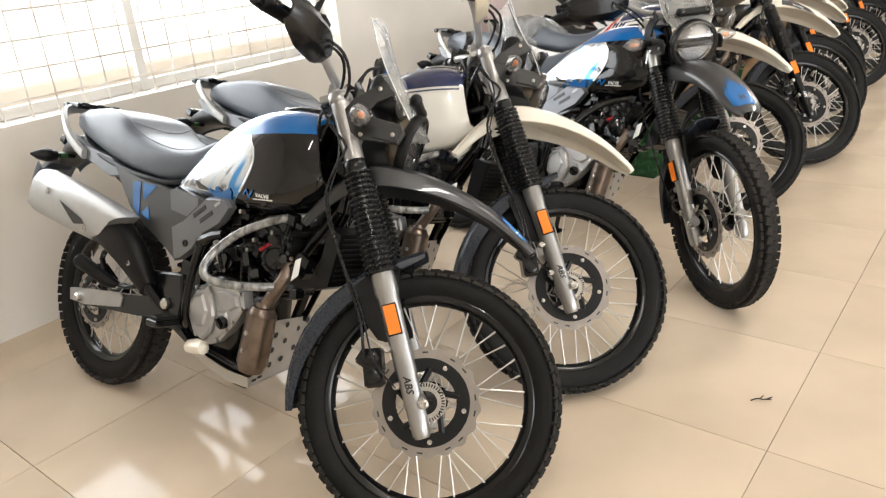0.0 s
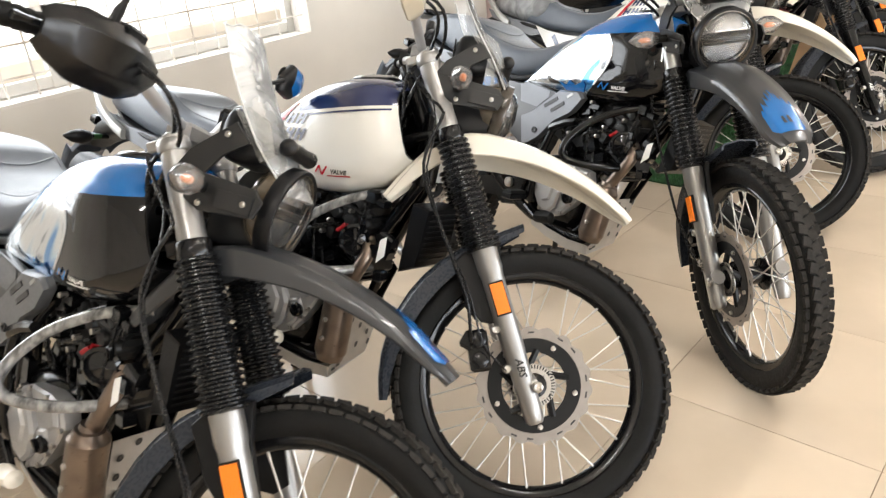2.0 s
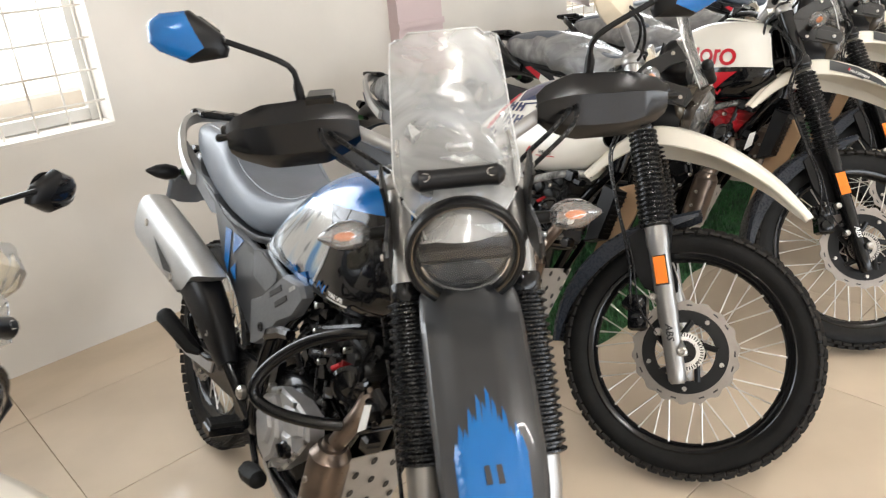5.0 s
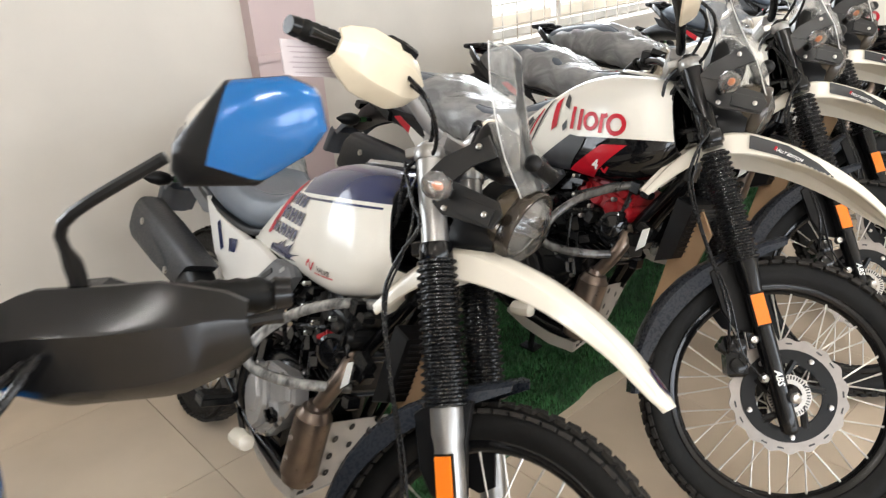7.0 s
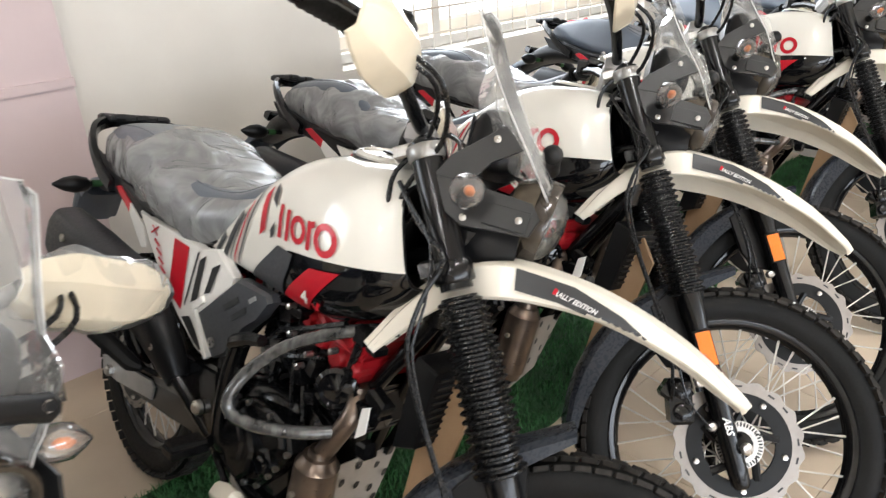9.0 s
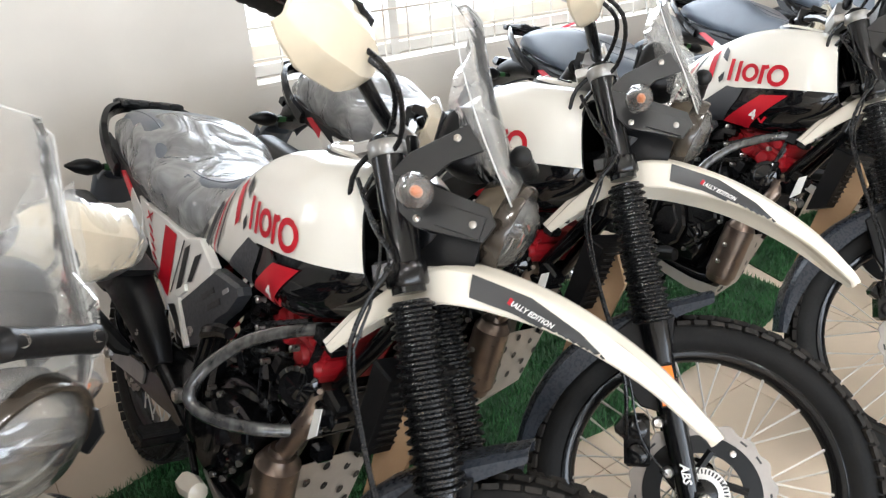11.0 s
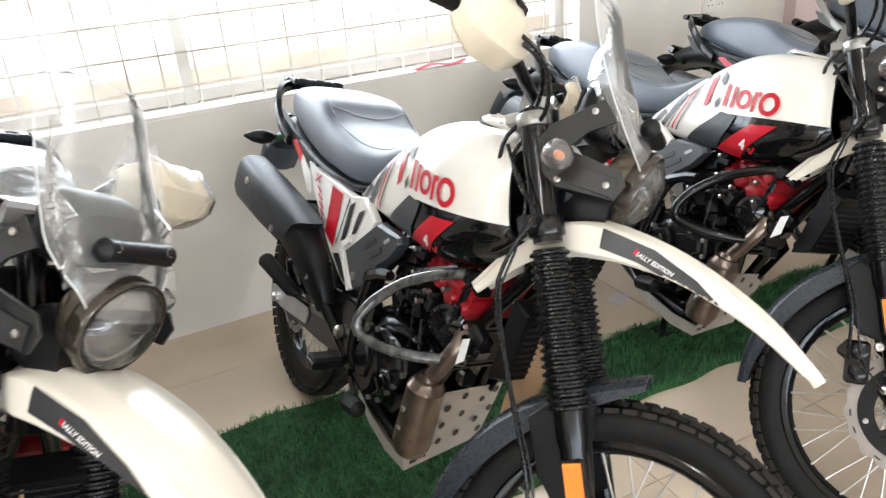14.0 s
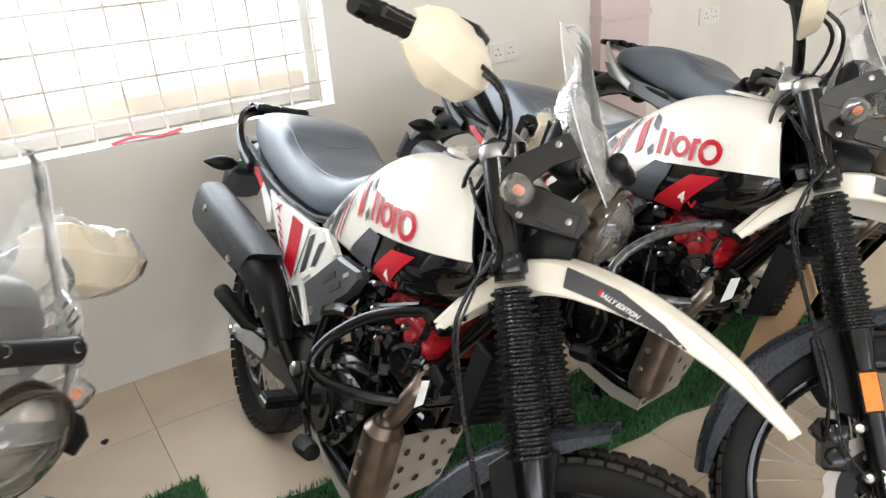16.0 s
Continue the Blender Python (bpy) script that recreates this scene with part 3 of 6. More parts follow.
def along(p, q, m):
    return [Vector(p).lerp(Vector(q), i / (m - 1)) for i in range(m)]


def wheel_kit(c, R, half, rim_r, disc_r, disc_y, n_spokes, blocks, blk_w):
    """A spoked wheel: rim with tyre, tread, hub, brake disc and single spokes under it."""
    subs = []
    rim = Geo().lathe([(rim_r + 0.012, -half * 0.5), (rim_r + 0.016, -half * 0.46), (rim_r + 0.004, -half * 0.42), (rim_r - 0.006, -half * 0.3), (rim_r - 0.012, 0), (rim_r - 0.006, half * 0.3),
                       (rim_r + 0.004, half * 0.42), (rim_r + 0.016, half * 0.46), (rim_r + 0.012, half * 0.5), (rim_r + 0.006, 0)], c, n=64)
    rim.f += [tuple((9 * 64 + j, 9 * 64 + (j + 1) % 64, (j + 1) % 64, j)) for j in range(64)]
    prof = []
    a = R - rim_r - 0.006
    for i in range(15):
        s = math.pi * (i / 14)
        prof.append((rim_r + 0.008 + a * math.sin(s) ** 0.75 - 0.005, -half * math.cos(s) * (1.0 if 0 < i < 14 else 0.55) * (0.55 + 0.45 * math.sin(s))))
    tyre = Geo().lathe(prof, c, n=72)
    tread = Geo()
    for k in range(blocks):
        for row, (yy, skew) in enumerate(((-0.57, 0.12), (-0.19, -0.4), (0.19, 0.4), (0.57, -0.12))):
            th = 2 * math.pi * (k + 0.5 * (row % 2)) / blocks
            rad = rim_r + 0.003 + a * (0.985 if row in (1, 2) else 0.825)
            m = Matrix.Translation(c) @ Matrix.Rotation(-th, 4, "Y") @ Matrix.Translation((rad, yy * half, 0)) @ Matrix.Rotation(skew * 0.8, 4, "X") @ Matrix.Rotation(yy * -0.55, 4, "Z")
            b = Geo().box((0, 0, 0), (0.0085, half * 0.46, 2 * math.pi * R / blocks * blk_w), ch=0.3)
            tread.add(b.v, b.f, m)
    hub = Geo().lathe([(0.012, -0.075), (0.03, -0.072), (0.034, -0.05), (0.05, -0.046), (0.05, -0.038), (0.028, -0.03), (0.026, 0.03), (0.048, 0.036), (0.048, 0.044), (0.03, 0.05), (0.012, 0.075)], c, n=28, caps=True)
    disc = Geo()
    n = 144
    rows = [[], [], [], []]
    for j in range(n):
        th = 2 * math.pi * j / n
        ro = disc_r * (1 + 0.028 * math.sin(18 * th))
        for q, (r, yy) in enumerate(((disc_r * 0.79, disc_y - 0.002), (ro, disc_y - 0.002), (ro, disc_y + 0.002), (disc_r * 0.79, disc_y + 0.002))):
            rows[q].append((c.x + r * math.cos(th), yy, c.z + r * math.sin(th)))
    disc.grid(rows, True)
    disc.f += [(3 * n + j, 3 * n + (j + 1) % n, (j + 1) % n, j) for j in range(n)]
    carrier = Geo().lathe([(disc_r * 0.57, disc_y - 0.004), (disc_r * 0.82, disc_y - 0.004), (disc_r * 0.82, disc_y + 0.003), (disc_r * 0.57, disc_y + 0.003)], c, n=48)
    arm = Geo().tube([(0.04 * math.cos(0.5), disc_y - 0.001, 0.04 * math.sin(0.5)), (disc_r * 0.62, disc_y - 0.001, 0)], 0.009, 6).mesh("carrier_arm", M["black_plastic"])
    for k in range(5):
        subs.append(("carrier_arm", arm, "", Matrix.Translation((c.x, 0, c.z)) @ Matrix.Rotation(-2 * math.pi * k / 5 - 0.4, 4, "Y")))
    tone = Geo().lathe([(0.03, disc_y - 0.009), (0.052, disc_y - 0.009), (0.052, disc_y - 0.006), (0.03, disc_y - 0.006)], c, n=40)
    slots = Geo()
    for k in range(40):
        m = Matrix.Translation((c.x, disc_y - 0.0095, c.z)) @ Matrix.Rotation(2 * math.pi * k / 40, 4, "Y") @ Matrix.Translation((0.045, 0, 0))
        b = Geo().box((0, 0, 0), (0.009, 0.001, 0.0032))
        slots.add(b.v, b.f, m)
    bolts = Geo().lathe([(0.0065, 0), (0.006, -0.006), (0.002, -0.0065)], (c.x + disc_r * 0.72, disc_y - 0.004, c.z), (0, 1, 0), 10, True)
    bolt_m = bolts.moved(Matrix.Translation(-c)).mesh("disc_bolt", M["steel"])
    subs += [("tyre", tyre.mesh("tyre", M["rubber"]), "black rubber tyre", None), ("tread", tread.mesh("tread", M["tread"], 0), "chunky block tread", None),
             ("hub", hub.mesh("hub", M["black_metal"]), "", None), ("brake_disc", disc.mesh("brake_disc", M["disc"]), "wavy steel brake disc", None),
             ("disc_carrier", carrier.mesh("disc_carrier", M["black_plastic"]), "", None), ("abs_ring", tone.mesh("abs_ring", M["steel"]), "slotted steel sensor ring", None),
             ("slot_band", slots.mesh("slot_band", M["ink_black"], 0), "", None)]
    slot = Geo().box((disc_r * 0.92, disc_y - 0.0024, 0), (0.004, 0.001, 0.015), ch=0).mesh("disc_slot", M["ink_black"], 0)
    for k in range(14):
        subs.append(("disc_slot", slot, "", Matrix.Translation((c.x, 0, c.z)) @ Matrix.Rotation(2 * math.pi * (k + 0.3 * (k % 2)) / 14, 4, "Y")))
    for k in range(5):
        subs.append(("disc_bolt", bolt_m, "", Matrix.Translation(c) @ Matrix.Rotation(2 * math.pi * k / 5, 4, "Y")))
    sp = {}
    for s in (0, 1):
        for d in (0, 1):
            yy = (-0.04 if s == 0 else 0.04)
            a = 0.95 if d else -0.95
            p = Vector((0.046 * math.cos(a), yy, 0.046 * math.sin(a)))
            q = Vector((rim_r - 0.008, yy * 0.15, 0))
            sp[s, d] = Geo().tube([p, p.lerp(q, 0.92)], 0.0021, 5).tube([p.lerp(q, 0.92), q], 0.003, 5).mesh("spoke", M["spoke"])
    for k in range(n_spokes):
        subs.append(("spoke", sp[k % 2, (k // 2) % 2], "", Matrix.Translation(c) @ Matrix.Rotation(2 * math.pi * (k + 0.25) / n_spokes, 4, "Y")))
    return rim, subs


def strip_arch(path, wid, skirt, crown=0.012, th=0.003):
    """A mudguard: a channel swept along a path in x, z, with half width and skirt depth at each point."""
    rows, rows2 = [], []
    p = curve([(*a, w, s) for a, w, s in zip(path, wid, skirt)], 40)
    for i in range(len(p)):
        d = Vector((p[min(i + 1, len(p) - 1)][0] - p[max(i - 1, 0)][0], 0, p[min(i + 1, len(p) - 1)][1] - p[max(i - 1, 0)][1])).normalized()
        nn = Vector((-d.z, 0, d.x))
        if nn.z < 0 and abs(nn.z) > abs(nn.x):
            nn = -nn
        o, w, s = Vector((p[i][0], 0, p[i][1])), p[i][2], p[i][3]
        half = [(-w, -s), (-w, -s * 0.5), (-w * 0.985, -0.007), (-w * 0.9, 0.0), (-w * 0.66, crown * 0.22), (-w * 0.52, crown * 0.95), (-w * 0.25, crown * 1.12)]
        sec = half + [(0, crown * 1.16)] + [(-y, h) for y, h in half[::-1]]
        rows.append([o + Vector((0, y, 0)) + nn * h for y, h in sec])
        rows2.append([o + Vector((0, y * (1 - th / max(w, 0.01)), 0)) + nn * (h - th) for y, h in sec])
    full = [a + b[::-1] for a, b in zip(rows, rows2)]
    return Geo().grid(full, True, True)


KITS = {}
TAIL = ("seat", "tail_cover", "tail_flash", "tail_strip", "grab_rail", "luggage_rack", "tail_unit", "rear_mudguard", "tail_lamp", "rear_indicator", "muffler", "side_panel")


def droop(p, kind):
    """Lets the seat and tail sink towards the rear."""
    return Vector((p[0], p[1], p[2] - (0.09 if kind == "rally" else 0.035) * max(0, 0.32 - p[0])))


def kit(kind):
    """The parts of one finish: name, mesh, whether it turns with the bars, label and sub-parts."""
    if kind in KITS:
        return KITS[kind]
    rally, dark, pale = kind == "rally", kind == "black", kind == "white"
    P = []

    def put(name, g, m, steer=False, label="", subs=(), smooth=38):
        P.append((name, g.mesh(name, M[m], smooth) if isinstance(g, Geo) else g, steer, label, list(subs)))
        return P[-1][4]

    def sub(lst, name, g, m, label="", smooth=38):
        lst.append((name, g.mesh(name, M[m], smooth), label, None))

    def both(name, g, m, steer=False, label="", fn=None):
        for q in (g, g.mirrored()):
            s = put(name, q, m, steer, label)
            if fn and q is g:
                fn(s)

    # wheels
    rim, subs = wheel_kit(AXLE, 0.347, 0.05, 0.262, 0.138, -0.066, 36, 64, 0.8)
    put("front_wheel", rim, "rim", True, "black spoked rim", subs)
    rim, subs = wheel_kit(Vector((-0.05, 0, 0.325)), 0.325, 0.06, 0.225, 0.11, -0.07, 36, 56, 0.8)
    put("rear_wheel", rim, "rim", False, "black spoked rim", subs)

    # fork legs
    slider = "black_metal" if rally else "fork_silver"
    upper = "black_metal" if rally else "fork_silver"
    for y in (-0.1, 0.1):
        low = put("fork_slider", Geo().tube([leg(0.262, y), leg(0.27, y), leg(0.30, y), leg(0.40, y), leg(0.42, y), leg(0.585, y), leg(0.60, y), leg(0.655, y)],
                  [r * (0.9 if rally else 1) for r in (0.017, 0.023, 0.0245, 0.0255, 0.027, 0.0275, 0.031, 0.031)], 18), slider, True, "black fork leg" if rally else "silver fork leg")
        q = leg(0.34, y)
        sub(low, "axle_lug", Geo().tube([q, AXLE + Vector((0, y, 0.012))], [0.02, 0.022], 10), slider)
        if y < 0:
            sub(low, "axle_bolt", Geo().lathe([(0.013, 0), (0.013, -0.01), (0.009, -0.013), (0.003, -0.012)], AXLE + Vector((0, y - 0.02, 0)), n=12, caps=True), "steel", "steel axle bolt")
            turn = Matrix.Rotation(-RAKE, 4, "Y")
            c0 = leg(0.535, -0.128)
            b = Geo().box((0, 0.004, 0), (0.036, 0.008, 0.082)).moved(Matrix.Translation(c0) @ turn)
            sub(low, "reflector_frame", b, "black_plastic")
            b = Geo().box((0, -0.002, 0), (0.031, 0.006, 0.074)).moved(Matrix.Translation(c0) @ turn)
            sub(low, "reflector", b, "orange", "orange reflector")
            t = letters("ABS", 0.026 if not rally else 0.022, 0.25, 0.0006).moved(Matrix.Translation(leg(0.385, -0.1285)) @ turn @ Matrix.Rotation(radians(90), 4, "Y") @ Matrix.Rotation(radians(90), 4, "X"))
            sub(low, "lettering", t, "ink_black" if not rally else "ink", smooth=0)
            for zz in (0.46, 0.375):
                sub(low, "pinch_bolt", Geo().lathe([(0.011, 0.006), (0.011, -0.008), (0.008, -0.012), (0.003, -0.011)], leg(zz, -0.112, -0.034), n=10, caps=True), "steel", "steel bolt")
        gp, gr = [], []
        for i in range(81):
            s = i / 80
            gp.append(leg(0.645 + 0.25 * s, y))
            gr.append(((0.036 - 0.004 * s) if rally else (0.041 - 0.006 * s)) + (0.0042 if i % 4 in (1, 2) else -0.003))
        put("fork_gaiter", Geo().tube(gp, gr, 20), "gaiter", True, "ribbed black rubber gaiter", smooth=60)
        tube_up = put("fork_tube", Geo().tube(along(leg(0.88, y), leg(1.095, y), 4), 0.0265, 18), upper, True)
        sub(tube_up, "fork_cap", Geo().tube([leg(1.092, y), leg(1.10, y), leg(1.104, y)], [0.019, 0.018, 0.012], 14), "alloy" if not rally else "black_metal")
    clamp_m = "fork_silver"
    for z, mt, h in ((0.905, "black_metal", 0.032), (1.08, clamp_m, 0.022)):
        g = Geo()
        for y in (-0.1, 0.1):
            g.tube([leg(z - h / 2, y), leg(z - h / 2 + 0.003, y), leg(z + h / 2 - 0.003, y), leg(z + h / 2, y)], [0.0305, 0.033, 0.033, 0.0305] if z < 1 else [0.028, 0.0305, 0.0305, 0.028], 20)
        c = leg(z, 0, -0.028)
        g.box(c, (0.055, 0.2, h), Matrix.Rotation(-RAKE, 4, "Y"), 0.3)
        put("triple_clamp", g, mt, True)
    put("steering_stem", Geo().tube([leg(0.88, 0, -0.04), leg(1.1, 0, -0.04)], 0.024, 14), "black_metal")

    # high front fender
    dz = 0.035 if rally else 0.0
    path = [(0.97, 0.742 + dz), (1.025, 0.83 + dz), (1.085, 0.895 + dz), (1.14, 0.925 + dz), (1.22, 0.93 + dz), (1.34, 0.912 + dz), (1.47, 0.865 + dz), (1.57, 0.803 if dark else 0.805 + dz), (1.60, 0.781) if dark else (1.59, 0.79 + dz)]
    fen = strip_arch(path, [0.022, 0.046, 0.064, 0.078, 0.081, 0.077, 0.072, 0.064, 0.042] if dark else [0.022, 0.046, 0.066, 0.085, 0.09, 0.086, 0.070, 0.042, 0.016], [0.012, 0.03, 0.045, 0.055, 0.05, 0.036, 0.022, 0.009, 0.003])
    fsub = put("front_fender", fen, "dark_fender" if dark else "film_cream", True, "charcoal high fender with a blue tip" if dark else "cream white high beak fender")
    bv = tree_of(fen)
    if rally:
        band = [(1.185, 0.925 + dz), (1.28, 0.916 + dz), (1.36, 0.888 + dz), (1.43, 0.848 + dz), (1.33, 0.872 + dz), (1.26, 0.886 + dz), (1.19, 0.89 + dz)]
        sub(fsub, "side_graphic", drape([band], bv, off=0.0035, size=0.009), "ink_grey", "dark fender graphic")
        t = letters("RALLY EDITION", 0.0112, 0.3, 0.0003)
        t = t.moved(Matrix.Rotation(radians(13), 4, "Y") @ Matrix(((0.9, 0, 0, 0), (0, 0, 1, 0), (0, 1, 0, 0), (0, 0, 0, 1)))).moved(Matrix.Translation((1.285, 0, 0.893 + dz)))
        sub(fsub, "lettering", drape_mesh(t, bv, off=0.0055), "ink", "white lettering", 0)
        sub(fsub, "red_mark", drape([bar(1.25, 0.8975 + dz, 1.253, 0.907 + dz, 0.006)], bv, off=0.007, size=0.006), "red")
    if dark:
        flames = [(0.042, 1.49), (0.036, 1.478), (0.029, 1.484), (0.022, 1.458), (0.016, 1.468), (0.01, 1.445), (0.003, 1.428), (-0.003, 1.45), (-0.01, 1.438), (-0.016, 1.466), (-0.022, 1.455), (-0.029, 1.482), (-0.036, 1.475), (-0.042, 1.492)]
        pieces = [[(1.52, -0.046), (1.52, 0.046), (1.565, 0.044), (1.583, 0.032), (1.583, -0.032), (1.565, -0.044)]]
        pieces += [[(1.521, y - 0.005), (x + 0.012, y - 0.001), (x + 0.024, y + 0.003), (1.521, y + 0.005)] for y, x in flames]
        sub(fsub, "blue_tip", drape(pieces, bv, (0, 0, -1), 0.003, 0.012, 2.0), "blue", "azure blue splash at the fender tip")
        for q in (-0.007, 0.008):
            sub(fsub, "tip_mark", drape([[(1.54, q - 0.004), (1.54, q + 0.003), (1.56, q + 0.005), (1.56, q - 0.003)]], bv, (0, 0, -1), 0.0045, 0.012, 2.0), "ink_black")
    if pale:
        sub(fsub, "tip_mark", drape([[(1.535, -0.02), (1.54, 0.02), (1.565, 0.022), (1.582, 0.008), (1.582, -0.008), (1.565, -0.022)]], bv, (0, 0, -1), 0.003, 0.012, 2.0), "navy", "navy mark at the fender tip")
    if rally:
        for q in (-0.011, 0.008):
            sub(fsub, "tip_mark", drape([[(1.505, q - 0.004), (1.51, q + 0.004), (1.55, q + 0.006), (1.545, q - 0.002)]], bv, (0, 0, -1), 0.003, 0.012, 2.0), "red")

    # wheel hugger and fork guard
    hp, hw, hs = [], [], []
    for i in range(12):
        a = radians(196 - 93 * i / 11)
        r = 0.375 + (0.02 if i == 11 else 0.006 if i == 10 else 0)
        hp.append((AXLE.x + r * math.cos(a), AXLE.z + r * math.sin(a)))
        hw.append(0.055 + 0.02 * math.sin(math.pi * i / 11))
        hs.append(0.02 + 0.03 * math.sin(math.pi * min(1, i / 11)))
    hug = Geo()
    rows = []
    for (x, z), w, s in zip(hp, hw, hs):
        d = Vector((x - AXLE.x, 0, z - AXLE.z)).normalized()
        o = Vector((x, 0, z))
        rows.append([o + Vector((0, yy, 0)) + d * h for yy, h in ((-w, -s), (-w, -0.01), (-w * 0.85, 0), (0, 0.006), (w * 0.85, 0), (w, -0.01), (w, -s), (w - 0.004, -s), (w * 0.84, -0.005), (0, 0.002), (-w * 0.84, -0.005), (-w + 0.004, -s))])
    hug.grid(rows, True, True)
    put("wheel_hugger", hug, "grey_plastic", True, "charcoal plastic wheel hugger")
    gd = [(1.165, 0.60), (1.205, 0.655), (1.27, 0.67), (1.285, 0.60), (1.325, 0.50), (1.30, 0.475), (1.255, 0.475), (1.215, 0.51)]
    both("fork_guard", Geo().plate(gd, -0.078, 0.012), "black_plastic", True)

    # caliper and its hose
    g = Geo().box((1.262, -0.078, 0.405), (0.05, 0.05, 0.10), Matrix.Rotation(radians(-18), 4, "Y"), 0.3).box((1.235, -0.085, 0.425), (0.035, 0.04, 0.045), Matrix.Rotation(radians(20), 4, "Y"), 0.4)
    for s in ((1.255, 0.43), (1.27, 0.385)):
        g.lathe([(0.019, 0), (0.019, -0.014), (0.012, -0.017)], (s[0], -0.1, s[1]), n=16, caps=True)
    put("brake_caliper", g, "black_metal", True, "black front brake caliper")
    hose = curve([(0.975, -0.11, 1.05), (1.03, -0.13, 0.985), (1.078, -0.15, 0.945), (1.06, -0.152, 0.88), (1.056, -0.152, 0.80), (1.11, -0.15, 0.69), (1.21, -0.145, 0.52), (1.235, -0.125, 0.44), (1.245, -0.10, 0.41)], 30)
    put("brake_hose", Geo().tube(hose, 0.004, 8), "rubber_hose", True, "black brake hose")
    put("sensor_cable", Geo().tube(curve([(0.99, -0.12, 1.03), (1.05, -0.14, 0.965), (1.066, -0.152, 0.87), (1.064, -0.155, 0.80), (1.125, -0.15, 0.67), (1.21, -0.148, 0.54), (1.27, -0.135, 0.42), (1.34, -0.12, 0.365)], 26), 0.0024, 6), "rubber_hose", True)
    for sg, a in ((-1, 0.0), (-1, 0.03), (1, 0.0), (1, 0.025)):
        put("control_cable", Geo().tube(curve([(0.955, 0.235 * sg, 1.205 - a * 0.4), (1.035 - a * 0.4, (0.215 - a) * sg, 1.165), (1.045 - a, (0.14 - a) * sg, 1.10), (1.0 - a, 0.085 * sg, 1.035), (0.975, 0.06 * sg, 0.96 - a), (0.95, 0.05 * sg, 0.91)], 20), 0.0044, 8), "rubber_hose", True)
    # lamp brackets, headlamp, windscreen, meter, indicators
    for sgn in (1, -1):
        a = Geo().plate([(1.04, 1.045), (1.06, 1.082), (1.135, 1.145), (1.168, 1.112), (1.125, 1.083), (1.098, 1.045)], -0.124, 0.006, 0.0012)
        b = Geo().plate([(1.04, 1.045), (1.098, 1.045), (1.20, 1.034), (1.216, 1.012), (1.205, 0.982), (1.10, 0.977), (1.065, 0.995)], -0.124, 0.006, 0.0012)
        a.add(b.v, b.f)
        a.box((1.165, -0.126, 1.003), (0.07, 0.005, 0.034), Matrix.Rotation(radians(3), 4, "Y"), 0.3)
        s = put("lamp_bracket", a if sgn > 0 else a.mirrored(), "bracket", True, "grey V-shaped lamp bracket", smooth=20)
        for px, pz, py in ((1.185, 1.003, -0.129), (1.10, 0.99, -0.124), (1.125, 1.12, -0.124)):
            bl = Geo().lathe([(0.0058, 0), (0.0058, -0.004), (0.0025, -0.0055)], (px, py, pz), n=10, caps=True)
            sub(s, "bracket_bolt", bl if sgn > 0 else bl.mirrored(), "steel")
    hl = Vector((1.215, 0, 1.022 if rally else 1.008))
    fw = Vector((0.985, 0, -0.17)).normalized()
    ls = 1.0 if dark else 0.80 if rally else 0.86
    s = put("headlamp", Geo().lathe([(r * ls, h) for r, h in ((0.03, -0.065), (0.07, -0.055), (0.088, -0.032), (0.092, 0.0), (0.092, 0.012), (0.083, 0.014), (0.079, 0.004))], hl, fw, 40), "lamp_shell", True, "round LED headlamp with a dark rim")
    side_v = Vector((0, 1, 0))
    up_v = fw.cross(side_v) * -1
    def face(g, lo, hi, r, depth):
        m = 16
        ring_t = []
        for i in range(m + 1):
            z = lo + (hi - lo) * i / m
            w = math.sqrt(max(0, r * r - z * z)) * 0.98
            ring_t.append([hl + fw * depth + up_v * z + side_v * q * w + fw * -0.008 * (1 - abs(q)) for q in (-1, -0.6, -0.2, 0.2, 0.6, 1)])
        return g.grid(ring_t)
    sub(s, "lamp_rim", Geo().lathe([(r * ls, h) for r, h in ((0.091, -0.015), (0.094, -0.01), (0.0945, 0.012), (0.092, 0.016), (0.086, 0.016), (0.079, 0.006))], hl, fw, 40), "black_plastic" if dark else "lamp_bronze", "dark lamp rim")
    sub(s, "lamp_back", Geo().lathe([(0.001, -0.02), (0.079 * ls, -0.018), (0.08 * ls, 0.002)], hl, fw, 32), "black_plastic")
    sub(s, "upper_reflector", face(Geo(), 0.012, 0.062 * ls, 0.074 * ls, 0.0), "reflector_dim", "smoky reflector bowl")
    sub(s, "lower_reflector", face(Geo(), -0.066 * ls, -0.022, 0.074 * ls, 0.0), "reflector", "chrome reflector bowl")
    sub(s, "centre_bar", Geo().tube([hl + fw * 0.008 + side_v * q for q in (-0.07 * ls, -0.06 * ls, 0.06 * ls, 0.07 * ls)], [0.007, 0.010, 0.010, 0.007], 8), "black_plastic", "dark centre bar")
    arch = [hl + fw * 0.006 + side_v * 0.07 * ls * math.cos(radians(a)) + up_v * 0.064 * ls * math.sin(radians(a)) for a in range(12, 169, 12)]
    sub(s, "light_arch", Geo().tube(arch, 0.003, 6), "reflector", "pale arc of the running light")
    sub(s, "lamp_lens", Geo().lathe([(0.082 * ls, 0.008), (0.07 * ls, 0.018 if dark else 0.026), (0.04 * ls, 0.026 if dark else 0.04), (0.001, 0.029 if dark else 0.045)], hl, fw, 32), "lamp_glass" if dark else "lamp_film", "clear lens" if dark else "clear lens under film")
    rows = []
